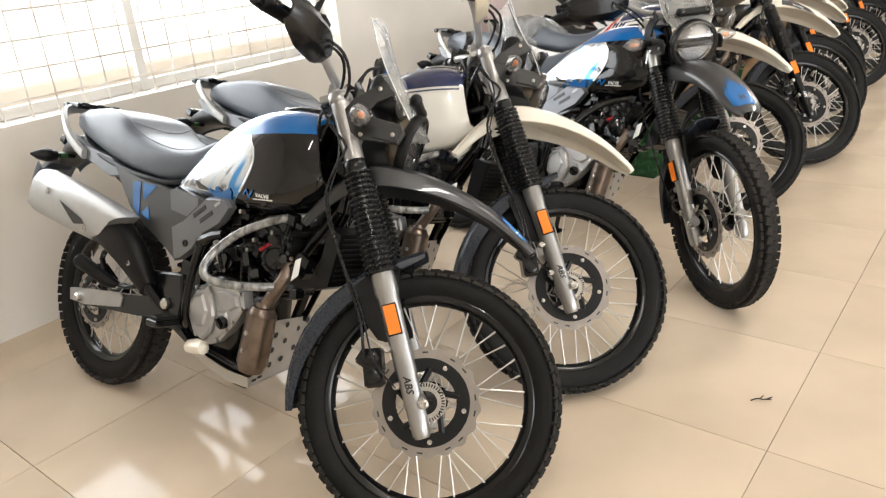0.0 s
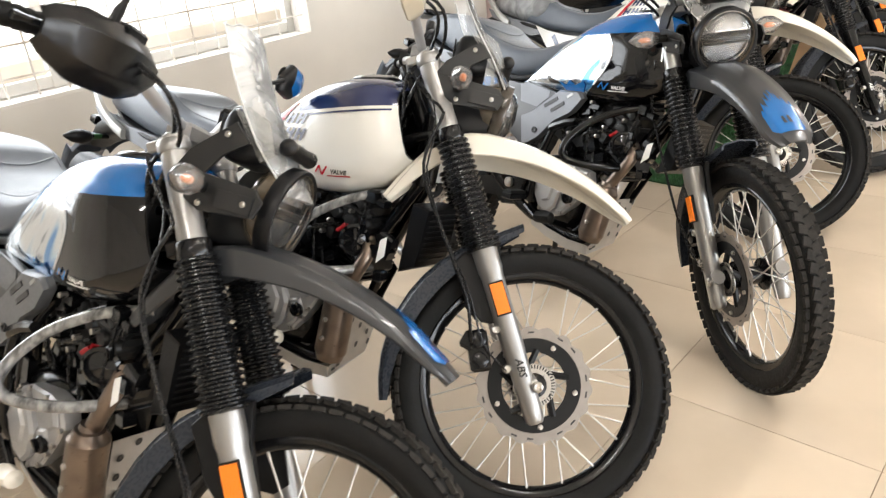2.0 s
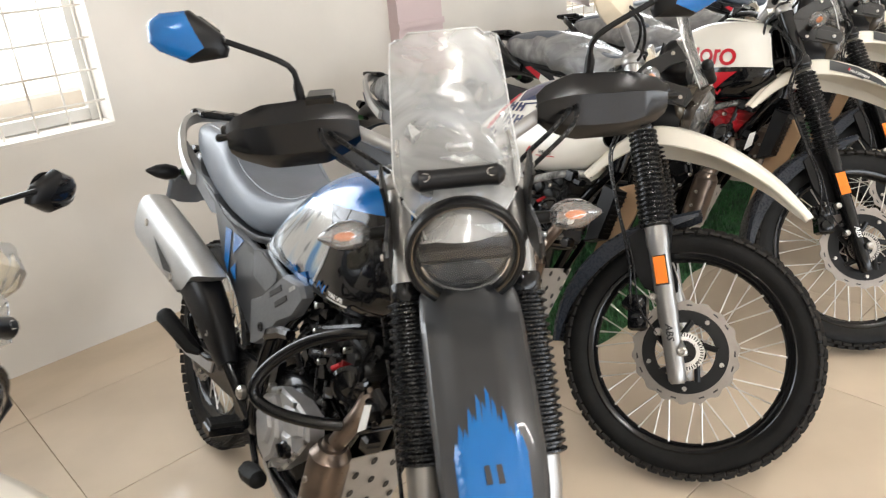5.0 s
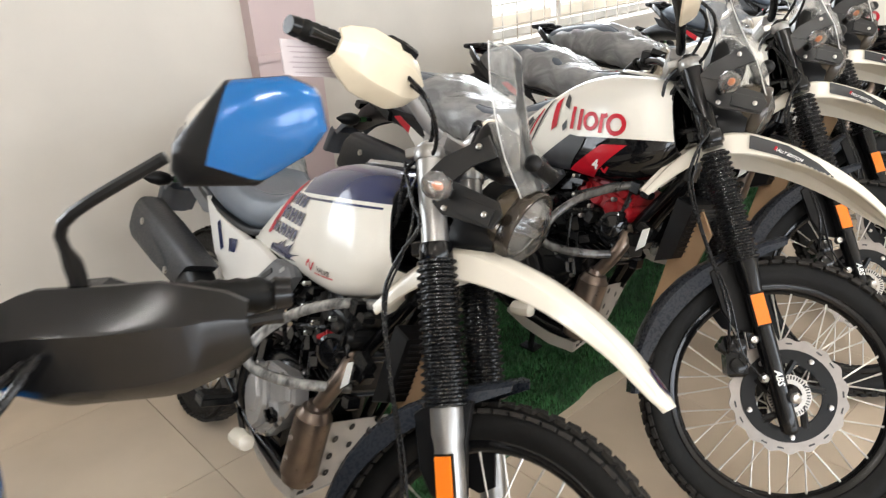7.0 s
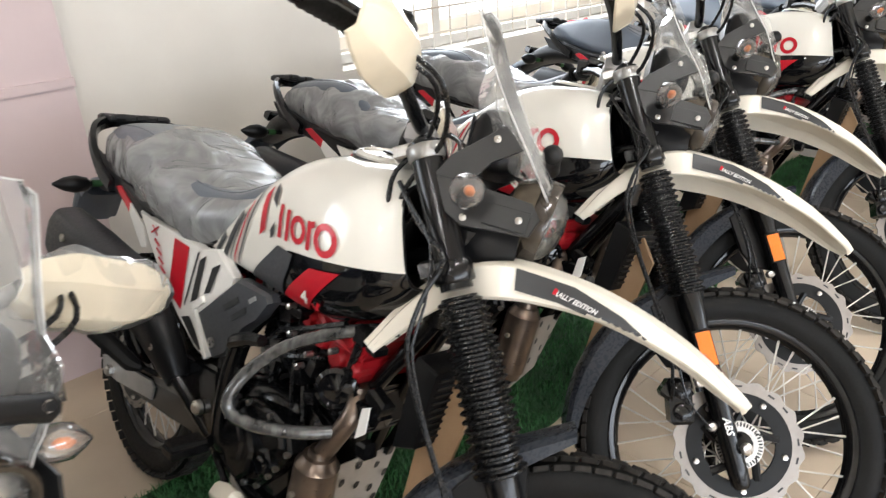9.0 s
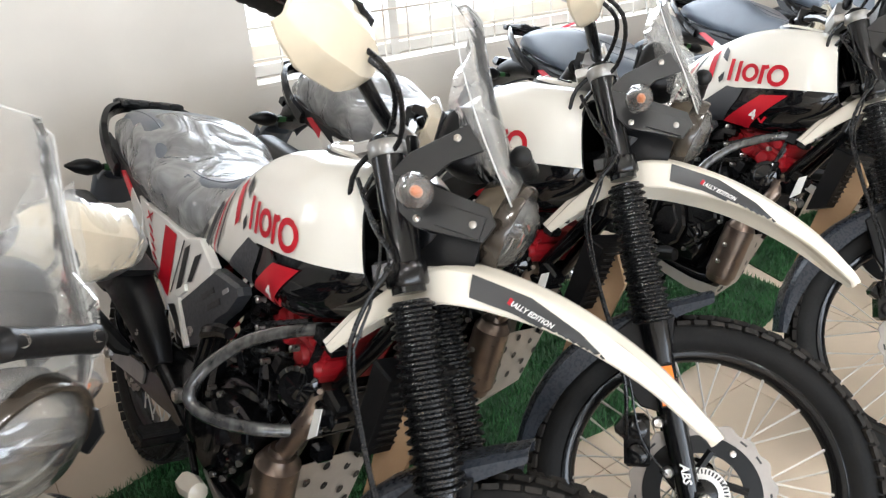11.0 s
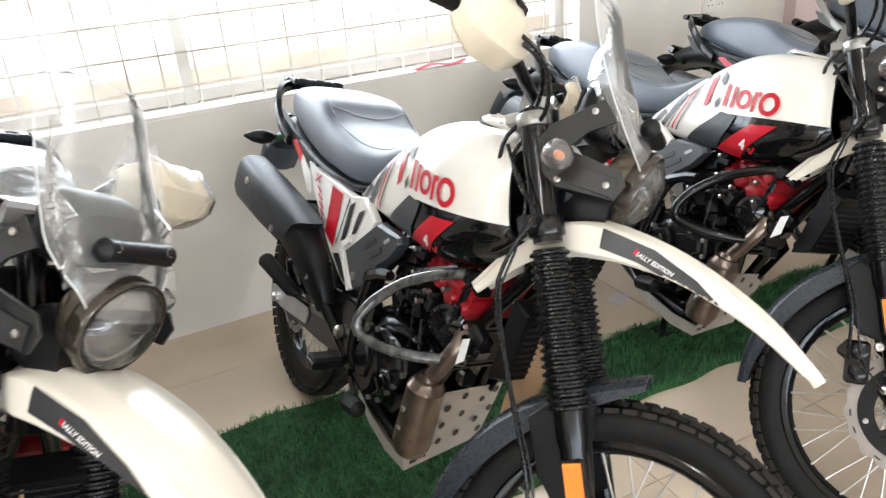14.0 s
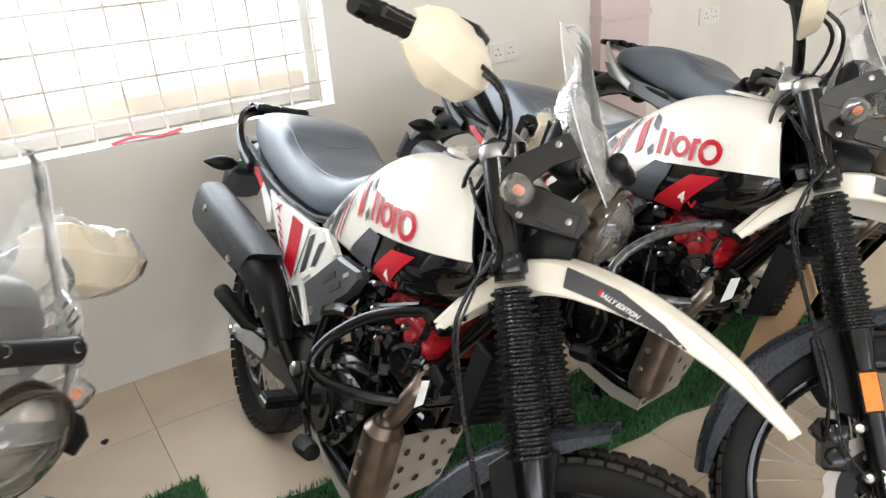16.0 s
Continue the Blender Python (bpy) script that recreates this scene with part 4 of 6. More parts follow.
    for i in range(21):
        tt = -0.2 + 1.2 * i / 20
        zz, xx = 1.09 + 0.25 * tt, 1.225 - 0.15 * tt - 0.012 * math.sin(math.pi * tt)
        w = float(np.interp(tt, (-0.2, -0.1, 0.0, 0.12, 0.3, 0.7, 0.93, 1.0), (0.058, 0.066, 0.088, 0.101, 0.099, 0.094, 0.089, 0.078)))
        w *= 1.13 if rally else 1.0
        rows.append([(xx - 0.034 * (abs(q) ** 2.2), q * w, zz - (0.01 if tt > 0.95 and abs(q) > 0.8 else 0)) for q in np.linspace(-1, 1, 15)])
    back = [[(x - 0.0026, y * 0.99, z) for x, y, z in r] for r in rows]
    s = put("windscreen", Geo().grid([a + b[::-1] for a, b in zip(rows, back)], True, True), "screen_hazy" if dark else "screen", True, "clear windscreen in protective film")
    rim_line = [r[0] for r in rows] + list(rows[-1][1:-1]) + [r[-1] for r in rows[::-1]]
    sub(s, "screen_edge", Geo().tube(rim_line, 0.0014, 6), "screen_edge", "pale film edge")
    cl = Geo().tube([(1.212, y, 1.128) for y in (-0.072, -0.068, -0.06, -0.04, 0.04, 0.06, 0.068, 0.072)], [0.004, 0.012, 0.0175, 0.0155, 0.0155, 0.0175, 0.012, 0.004], 12)
    sub(s, "screen_clamp", cl, "black_plastic")
    for y in (-0.05, 0.05):
        sub(s, "screen_screw", Geo().lathe([(0.008, 0), (0.007, 0.004), (0.003, 0.003)], (1.222, y, 1.134), (0.85, 0, 0.5), 10, True), "steel")
    both("screen_bracket", Geo().plate([(1.11, 1.172), (1.14, 1.182), (1.18, 1.162), (1.205, 1.105), (1.18, 1.085)], -0.092, 0.005, 0.001), "wing", True, "clear film-wrapped screen bracket")
    if rally:
        for sg in (-1, 1):
            rows = []
            for i in range(15):
                tt = i / 14
                zz = 1.075 + 0.20 * tt
                xf = 1.196 - 0.6 * (zz - 1.09)
                wide = 0.02 + 0.062 * math.sin(math.pi * min(1, 0.12 + tt * 0.95)) ** 0.8
                row = []
                for j in range(10):
                    xx = xf + 0.012 - wide * j / 9
                    k = noise.noise(Vector((xx * 38 + sg, zz * 38, 3))) + 0.5 * noise.noise(Vector((xx * 90, zz * 90 + sg, 7)))
                    row.append((xx, sg * (0.101 + 0.006 * k - 0.05 * (j / 9) ** 2), zz + 0.012 * noise.noise(Vector((j * 0.7, i * 0.4, sg)))))
                rows.append(row)
            put("screen_film", Geo().grid(rows), "screen_wrap", True, "crumpled clear film at the windscreen", smooth=80)
    g = loft([(1.075, 1.10, 1.165, 0.055, 4), (1.09, 1.085, 1.185, 0.068, 5), (1.13, 1.08, 1.185, 0.07, 5), (1.16, 1.09, 1.165, 0.06, 4)], 8, 24)
    s = put("meter", g, "black_plastic", True, "black instrument meter")
    sub(s, "meter_face", Geo().plate([(-0.055, -0.032), (0.055, -0.032), (0.055, 0.032), (-0.055, 0.032)], 0, 0.004).moved(Matrix.Translation((1.074, 0, 1.137)) @ Matrix.Rotation(radians(90), 4, "Z")), "ink_grey", "blank grey meter display")
    put("lamp_cowl", loft([(1.09, 0.92, 1.01, 0.05, 3), (1.14, 0.92, 1.03, 0.06, 4), (1.19, 0.93, 1.03, 0.06, 3)], 8, 20), "black_plastic", True)
    for sg in (-1, 1):
        stalk = put("indicator", Geo().tube([(1.10, 0.125 * sg, 1.02), (1.10, 0.165 * sg, 1.02)], [0.012, 0.010], 10), "rubber", True, "clear front indicator with an amber bulb")
        c = Vector((1.105, 0.198 * sg, 1.022))
        sub(stalk, "indicator_lens", Geo().tube([c + Vector((0, sg * t, 0)) for t in (-0.045, -0.035, -0.015, 0.01, 0.03, 0.045)], [0.008, 0.02, 0.027, 0.025, 0.014, 0.003], 12), "lens", "clear faceted lens")
        sub(stalk, "bulb", Geo().tube([c + Vector((0.004, sg * t, 0)) for t in (-0.018, -0.01, 0.006, 0.016)], [0.003, 0.008, 0.008, 0.003], 10), "amber", "amber bulb")

    # handlebar, grips, levers, guards
    hb = curve([(0.873, -0.40, 1.186), (0.91, -0.29, 1.20), (0.955, -0.18, 1.178), (0.985, -0.085, 1.135), (0.995, 0, 1.122), (0.985, 0.085, 1.135), (0.955, 0.18, 1.178), (0.91, 0.29, 1.20), (0.873, 0.40, 1.186)], 48)
    s = put("handlebar", Geo().tube(hb, 0.0125, 12), "alloy" if not rally else "black_metal", True, "wide tubular handlebar")
    sub(s, "bar_clamp", Geo().box((0.99, 0, 1.118), (0.05, 0.11, 0.04), None, 0.4), "alloy")
    for sg in (-1, 1):
        a, b = Vector((0.872, 0.412 * sg, 1.185)), Vector((0.908, 0.295 * sg, 1.2))
        pts = along(a, b, 15)
        s = put("grip", Geo().tube(pts, [0.012] + [0.018 + (0.0015 if i % 2 else -0.0005) for i in range(13)] + [0.021], 14), "rubber", True, "black rubber grip")
        sub(s, "switch_box", Geo().box((0.93, 0.262 * sg, 1.205), (0.045, 0.045, 0.055), None, 0.5), "black_plastic")
        sub(s, "bar_end", Geo().tube([a + (a - b) * 0.0, a + (a - b) * 0.14], [0.018, 0.016], 12), "black_metal")
        sub(s, "lever", Geo().tube(curve([(0.945, 0.245 * sg, 1.203), (0.958, 0.29 * sg, 1.195), (0.945, 0.37 * sg, 1.185), (0.92, 0.43 * sg, 1.18)], 12), [0.009] * 4 + [0.006] * 7 + [0.008], 8), "black_metal")
        sub(s, "reservoir" if sg < 0 else "lever_perch", Geo().box((0.955, 0.225 * sg, 1.235 if sg < 0 else 1.21), (0.045, 0.05, 0.03 if sg < 0 else 0.02), Matrix.Rotation(0.2, 4, "Y"), 0.3), "black_metal")
        rows = []
        for i in range(15):
            tt = i / 14
            y = (0.16 + (0.245 if dark else 0.23 if sg < 0 else 0.30) * tt) * sg
            hh = 0.060 * float(np.interp(tt, (0, 0.07, 0.26, 0.7, 0.92, 1), (0.42, 0.68, 1.0, 0.98, 0.68, 0.44)))
            x = 0.972 + 0.022 * math.sin(math.pi * (0.2 + 0.65 * tt)) - 0.03 * tt ** 3
            zc = 1.186 - 0.012 * tt + 0.014 * max(0, tt - 0.6)
            prof = [(-1, -0.034), (-0.6, -0.004), (-0.5, 0.0), (0.42, 0.004), (0.52, 0.001), (1, -0.026)]
            outer = [(x + d * math.sin(math.pi * (0.12 + 0.76 * tt)), y, zc + hh * q) for q, d in prof]
            rows.append(outer + [(px - 0.005, py, pz) for px, py, pz in outer[::-1]])
        gg = Geo().grid(rows, True, True)
        s = put("hand_guard", gg, "black_satin" if dark else "guard_cream", True, "black knuckle guard" if dark else "cream knuckle guard in clear film", smooth=24)
        if sg > 0 and not dark:
            sub(s, "guard_film", film_over(gg, 0.014, 5, 22), "guard_film", "crumpled clear film bag", 80)
        sub(s, "guard_arm", Geo().tube(curve([(0.975, 0.20 * sg, 1.18), (0.972, 0.175 * sg, 1.182), (0.965, 0.165 * sg, 1.193)], 6), 0.007, 8), "black_plastic")
    if not rally:
        for sg in (-1, 1):
            s = put("mirror", Geo().tube(curve([(0.95, 0.255 * sg, 1.215), (0.955, 0.262 * sg, 1.25), (0.97, 0.264 * sg, 1.292), (0.978, 0.285 * sg, 1.312), (0.98, 0.37 * sg, 1.352)], 14), [0.009] * 4 + [0.0055] * 10, 8), "black_plastic", True, "rear-view mirror on a bent stalk")
            rim_line = [(-0.070, -0.011), (-0.059, 0.010), (0.001, 0.0445), (0.05, 0.033), (0.067, 0.018), (0.070, 0.009), (0.066, -0.018), (0.048, -0.031), (-0.006, -0.044), (-0.067, -0.026)]
            hd = Geo().grid([[(u * k, d, v * k) for u, v in rim_line] for k, d in ((0.94, 0.016), (1.0, 0.012), (1.0, 0.004), (0.97, -0.002), (0.9, -0.007), (0.75, -0.012), (0.5, -0.016), (0.2, -0.018), (0.02, -0.018))], True, True)
            la, lb = ((-0.033, -0.013), (0.005, 0.0414)), ((-0.033, -0.013), (0.002, -0.040))
            pcs = split(hd, (la, lb), lambda x, y, z: "cap" if y < 0.003 and not over(x, z, *la) and over(x, z, *lb) else "shell")
            seat_m = Matrix.Translation((0.975, 0.435 * sg, 1.365)) @ Matrix.Rotation(0.22 * sg, 4, "X") @ Matrix(((0, -1, 0, 0), (sg, 0, 0, 0), (0, 0, 1, 0), (0, 0, 0, 1)))
            sub(s, "mirror_shell", pcs["shell"].moved(seat_m), "black_plastic", smooth=30)
            sub(s, "mirror_cap", pcs["cap"].moved(seat_m), "blue" if dark else "black_gloss", "azure blue mirror back" if dark else "", 30)
            sub(s, "mirror_glass", Geo().lathe([(0.001, 0), (0.036, 0)], (0.9575, 0.435 * sg, 1.365), (-1, 0, 0), 20).moved(Matrix.Translation((0, 0.435 * sg, 0)) @ Matrix.Scale(1.5, 4, (0, 1, 0)) @ Matrix.Translation((0, -0.435 * sg, 0))), "mirror_glass")

    # tank
    tk = [(0.435, 0.775, 0.80, 0.112, 3.0), (0.50, 0.768, 0.855, 0.127, 3.6), (0.58, 0.761, 0.93, 0.137, 4.2), (0.66, 0.755, 0.99, 0.143, 4.4), (0.74, 0.751, 1.033, 0.149, 4.4), (0.82, 0.75, 1.056, 0.155, 4.2),
          (0.90, 0.757, 1.064, 0.156, 4.0), (0.955, 0.785, 1.060, 0.143, 4.0), (0.99, 0.825, 1.048, 0.118, 4.2), (1.005, 0.858, 1.038, 0.100, 4.2)]
    tk = [(x, zb, zt, w, min(p, 3.5)) for x, zb, zt, w, p in tk]
    if rally:
        tk = [(x, zb, zt - (0.004 if x == 0.82 else 0.009 if x in (0.90, 0.955) else 0.006 if x == 0.99 else 0.0), w, p) for x, zb, zt, w, p in tk]
    FX, FZ = 1.005, 0.858
    def nose(g):
        """Draws the lower front edge of the tank forward."""
        g.v = [(x + max(0, x - 0.92) * 0.5 * min(1.1, max(0, (1.04 - z) / 0.15)), y, z) for x, y, z in g.v]
        return g
    def slide(polys, bvh, **k):
        return drape([[(x - 0.025, z) for x, z in q] for q in polys], bvh, **k)
    tank = nose(Geo().grid([ring(*r, 44, 0.42) for r in curve(tk, 40)], True))
    bv = tree_of(tank)
    TOPL = ((0.58, 0.945), (1.06, 1.0))
    if rally:
        l1, l2 = ((0.615, 0.762), (0.80, 0.877)), ((0.80, 0.872), (1.03, 0.893))
        pcs = split(tank, (l1, l2), lambda x, y, z: "main" if over(x, z, *l1) or over(x, z, *l2) else "shroud")
    elif pale:
        cut = ((0.70, 0.9), (0.75, 1.1))
        pcs = split(tank, (TOPL, cut), lambda x, y, z: "top" if over(x, z, *TOPL) and not over(x, z, *cut) else "main")
    else:
        TOPL = ((0.58, 0.955), (1.06, 1.006))
        bow = [(0.735, 0.765), (0.785, 0.815), (0.817, 0.857), (0.838, 0.906), (0.834, 0.945), (0.805, 0.985)]
        l4 = ((0.43, 0.78), (0.78, 0.775))
        bow_x = lambda z: float(np.interp(z, [q[1] for q in bow], [q[0] for q in bow]))
        pcs = split(tank, (TOPL, l4, *zip(bow, bow[1:])), lambda x, y, z: "top" if over(x, z, *TOPL) and x > 0.66 else "side" if x < bow_x(z) and over(x, z, *l4) and abs(y) > 0.05 else "main")
    s = put("fuel_tank", pcs["main"], "black_gloss" if dark else "cream", False, {"black": "gloss black tank with silver and blue panels", "white": "pearl white tank with navy top", "rally": "white tank with red marks and black shroud"}[kind])
    if "shroud" in pcs:
        sub(s, "tank_shroud", pcs["shroud"], "black_gloss", "gloss black lower shroud")
    if "top" in pcs:
        sub(s, "tank_top", pcs["top"], "blue" if dark else "navy", "azure blue tank top" if dark else "navy blue tank top")
    if "side" in pcs:
        sub(s, "tank_side", pcs["side"], "foil", "bright silver tank side with azure streaks")
    capd, cs = (0.009, 0.07) if rally else (0.003, -0.1)
    sub(s, "cap_gap", Geo().lathe([(0.0655, -0.004), (0.0705, 0.0005), (0.0705, -0.01)], (0.865, 0, 1.0645 - capd), (cs, 0, 1), 36), "ink_black")
    sub(s, "filler_cap", Geo().lathe([(0.066, -0.012), (0.065, 0.003), (0.061, 0.007), (0.052, 0.009), (0.049, 0.005), (0.045, 0.004), (0.03, 0.006), (0.001, 0.006)], (0.865, 0, 1.0645 - capd), (cs, 0, 1), 36), "cream" if rally else "alloy" if pale else "black_gloss", "round fuel filler cap")
    sub(s, "cap_lock", Geo().box((0.865, 0, 1.0735 - capd), (0.034, 0.013, 0.004), Matrix.Rotation(cs, 4, "Y"), 0.3), "black_plastic")
    for k in range(6):
        sub(s, "cap_screw", Geo().lathe([(0.0042, 0), (0.0042, 0.0022), (0.0015, 0.0016)], (0.865 + 0.0565 * math.cos(k * 1.047), 0.0565 * math.sin(k * 1.047), 1.0724 - capd - 0.056 * cs * math.cos(k * 1.047)), (cs, 0, 1), 8), "steel")
    front_trim = nose(Geo().grid([ring(x, zb, zt, w, 4.4, 44, 0.42) for x, zb, zt, w in ((FX - 0.002, FZ + 0.001, 1.037, 0.099), (FX + 0.0015, FZ + 0.003, 1.035, 0.097), (FX, FZ + 0.006, 1.032, 0.094), (0.93, 0.85, 1.03, 0.10), (0.925, 0.95, 0.97, 0.02))], True))
    sub(s, "front_trim", front_trim, "black_plastic", "black hollow behind the fork")
    if dark:
        splash = [[(0.655, 0.808), (0.69, 0.80), (0.775, 0.808), (0.762, 0.779), (0.69, 0.779)], [(0.69, 0.80), (0.73, 0.806), (0.70, 0.818)], [(0.73, 0.804), (0.775, 0.808), (0.765, 0.82)]]
        sub(s, "bronze_flash", slide([[(0.585, 0.825), (0.612, 0.80), (0.668, 0.80), (0.625, 0.812)]], bv, off=0.003, size=0.012), "lamp_bronze")
        sub(s, "blue_flash", slide(splash, bv, off=0.0032, size=0.012), "blue", "ragged azure flash")
        edge = [bv.ray_cast(Vector((x, -1, z)), Vector((0, 1, 0)))[0] for x, z in curve(bow[1:-1], 24)]
        sub(s, "panel_rim", Geo().tube([q for q in edge if q], 0.0035, 6), "silver_panel", "pale rim of the silver panel")
    if pale:
        sub(s, "navy_stripe", slide([bar(0.775, 0.953, 1.035, 0.984, 0.005)], bv), "navy")
        sub(s, "red_stripe", slide([[(0.585, 0.83), (0.604, 0.832), (0.736, 0.985), (0.716, 0.99)]], bv, off=0.003, size=0.012), "red")
        marks = []
        for z, h, x0, x1 in ((0.842, 0.03, 0.61, 0.75), (0.884, 0.034, 0.655, 0.765), (0.928, 0.03, 0.70, 0.77)):
            xs = np.arange(x0, x1, 0.021)
            marks += [[(x, z), (x + 0.012, z + 0.001), (x + 0.012 + h * 0.55, z + h), (x + h * 0.55, z + h - 0.001)] for x in xs]
            marks += [[(x + h * 0.3, z + h * 0.45), (x + 0.022 + h * 0.3, z + h * 0.45), (x + 0.024 + h * 0.42, z + h * 0.68), (x + h * 0.42, z + h * 0.68)] for x in xs[:-1:2]]
        [sub(s, "navy_mark", slide([q], bv, off=0.003, size=0.012), "navy") for q in marks]
        splash = [[(0.60, 0.79), (0.715, 0.79), (0.745, 0.806), (0.69, 0.822), (0.625, 0.812)]] + [[(0.64 + 0.02 * k, 0.808), (0.665 + 0.02 * k, 0.81), (0.69 + 0.022 * k, 0.832 + 0.01 * (k % 2))] for k in range(4)] + [[(0.70, 0.792), (0.72, 0.806), (0.79, 0.82)], [(0.69, 0.788), (0.71, 0.795), (0.775, 0.80)]]
        sub(s, "navy_flash", slide(splash, bv, off=0.003, size=0.012), "navy", "ragged navy flash")
    if not rally:
        t = letters("VALVE", 0.0155, 0.3, 0.0005).moved(Matrix(((1.15, 0, 0, 0.884), (0, 0, 1, 0), (0, 1, 0, 0.814), (0, 0, 0, 1))))
        sub(s, "lettering", drape_mesh(t, bv, off=0.0035), "ink" if dark else "ink_black", "", 0)
        sub(s, "emblem", slide([bar(0.83, 0.808, 0.846, 0.826, 0.005), bar(0.846, 0.826, 0.853, 0.803, 0.005), bar(0.853, 0.803, 0.873, 0.826, 0.0055)], bv, off=0.0035), "blue" if dark else "red")
        sub(s, "underline", slide([bar(0.872, 0.802, 0.945, 0.806, 0.003)], bv, off=0.0035), "ink" if dark else "red")
    if rally:
        sub(s, "shroud_corner", drape([[(0.632, 0.774), (0.755, 0.872), (0.81, 0.869), (0.80, 0.84), (0.757, 0.772), (0.69, 0.764)]], bv, off=0.004, size=0.012), "heel")
        sub(s, "red_flash", drape([[(0.757, 0.772), (0.835, 0.763), (0.944, 0.869), (0.868, 0.86)]], bv, off=0.004, size=0.012), "red", "slanted red flash")
        t = letters("4", 0.036, 0.2, 0.0016).moved(Matrix(((1, 0, 0, 0.856), (0, 0, 1, 0), (0, 1, 0, 0.803), (0, 0, 0, 1))))
        sub(s, "numeral", drape_mesh(t, bv, off=0.009), "ink", "", 0)
        for q in (bar(0.876, 0.797, 0.883, 0.785, 0.006), bar(0.883, 0.785, 0.897, 0.803, 0.006)):
            sub(s, "red_check", drape([q], bv, off=0.0075, size=0.01), "red")
        zz = 0.917
        for k, q in enumerate(([bar(0.756, zz + 0.032, 0.756, zz - 0.03, 0.012)], [bar(0.783, zz + 0.028, 0.783, zz - 0.03, 0.012)], hoop(0.82, zz - 0.001, 0.026, 0.011), [bar(0.856, zz + 0.024, 0.856, zz - 0.028, 0.012), bar(0.858, zz + 0.016, 0.872, zz + 0.022, 0.011)], hoop(0.902, zz, 0.03, 0.012))):
            sub(s, "red_ring" if len(q) > 1 else "red_block", drape(q, bv, off=0.0035, size=0.014), "red", "plain red shape of the tank mark")
        sub(s, "red_bar", drape([[(0.68, 0.872), (0.681, 0.95), (0.70, 0.972), (0.70, 0.889)]], bv, off=0.0035), "red")
        for q in [[(0.719, 0.892), (0.735, 0.912), (0.737, 0.888), (0.726, 0.876)], [(0.715, 0.982), (0.732, 0.97), (0.736, 0.938), (0.716, 0.95)]] + [bar(0.488, 0.79, 0.53, 0.838, 0.016), bar(0.53, 0.79, 0.60, 0.90, 0.017), bar(0.555, 0.79, 0.622, 0.912, 0.004), bar(0.593, 0.79, 0.662, 0.962, 0.006)]:
            sub(s, "grey_bar", drape([q], bv, off=0.0035, size=0.012), "ink_grey")
        sub(s, "red_pinstripe", drape([bar(0.574, 0.79, 0.635, 0.93, 0.006)], bv, off=0.0035, size=0.012), "red")

    # seat
    st = loft([(-0.25, 0.955, 0.982, 0.06, 3), (-0.20, 0.935, 1.01, 0.095, 3.4), (-0.08, 0.895, 1.026, 0.125, 3.6), (0.06, 0.855, 1.018, 0.138, 5), (0.15, 0.832, 0.999, 0.142, 5), (0.205, 0.82, 0.965, 0.142, 4.8), (0.26, 0.812, 0.938, 0.142, 4.6),
               (0.38, 0.80, 0.911, 0.134, 4.2), (0.48, 0.815, 0.918, 0.115, 3.6), (0.57, 0.865, 0.955, 0.095, 2.8), (0.65, 0.945, 0.985, 0.065, 2.2)], 60, 36, 0.52)
    s = put("seat", st, "seat", False, "long dark blue-grey vinyl seat")
    sv = tree_of(st)
    def seam(line):
        hit = [sv.ray_cast(Vector((x, y, 2)), Vector((0, 0, -1)))[0] for x, y in line]
        return Geo().tube([q for q in hit if q], 0.0022, 5)
    sub(s, "seat_seam", seam([(0.175 + 0.045 * math.cos(k / 20 * math.pi - math.pi / 2), -0.115 + 0.23 * k / 20) for k in range(21)]), "seat", "stitched step seam")
    for q in (-1, 1):
        sub(s, "seat_seam", seam([(x, q * w) for x, w in curve([(-0.21, 0.07), (-0.1, 0.1), (0.05, 0.112), (0.2, 0.116), (0.35, 0.106), (0.5, 0.078), (0.6, 0.05)], 40)]), "seat")
    sub(s, "seat_base", loft([(-0.24, 0.94, 0.96, 0.06, 4), (-0.05, 0.868, 0.892, 0.128, 5), (0.2, 0.805, 0.83, 0.141, 5), (0.40, 0.785, 0.81, 0.132, 5), (0.50, 0.80, 0.83, 0.115, 4)], 20, 20), "black_plastic")

    # side panels
    pan = [(0.12, 0.845), (0.21, 0.815), (0.33, 0.793), (0.455, 0.784), (0.492, 0.793), (0.60, 0.775), (0.66, 0.765), (0.60, 0.66), (0.545, 0.585), (0.497, 0.566), (0.45, 0.592), (0.325, 0.648), (0.24, 0.70), (0.19, 0.76)]
    if rally:
        pan = [(0.12, 0.815), (0.20, 0.80), (0.32, 0.79), (0.453, 0.785), (0.52, 0.80), (0.594, 0.76), (0.58, 0.68), (0.53, 0.575), (0.484, 0.543), (0.44, 0.55), (0.344, 0.598), (0.272, 0.653), (0.19, 0.735)]
    pg = Geo().plate(pan, -0.142, 0.02, 0.005, lambda x, z: -0.006 * (x - 0.1) + 0.02 * max(0, 0.72 - z))
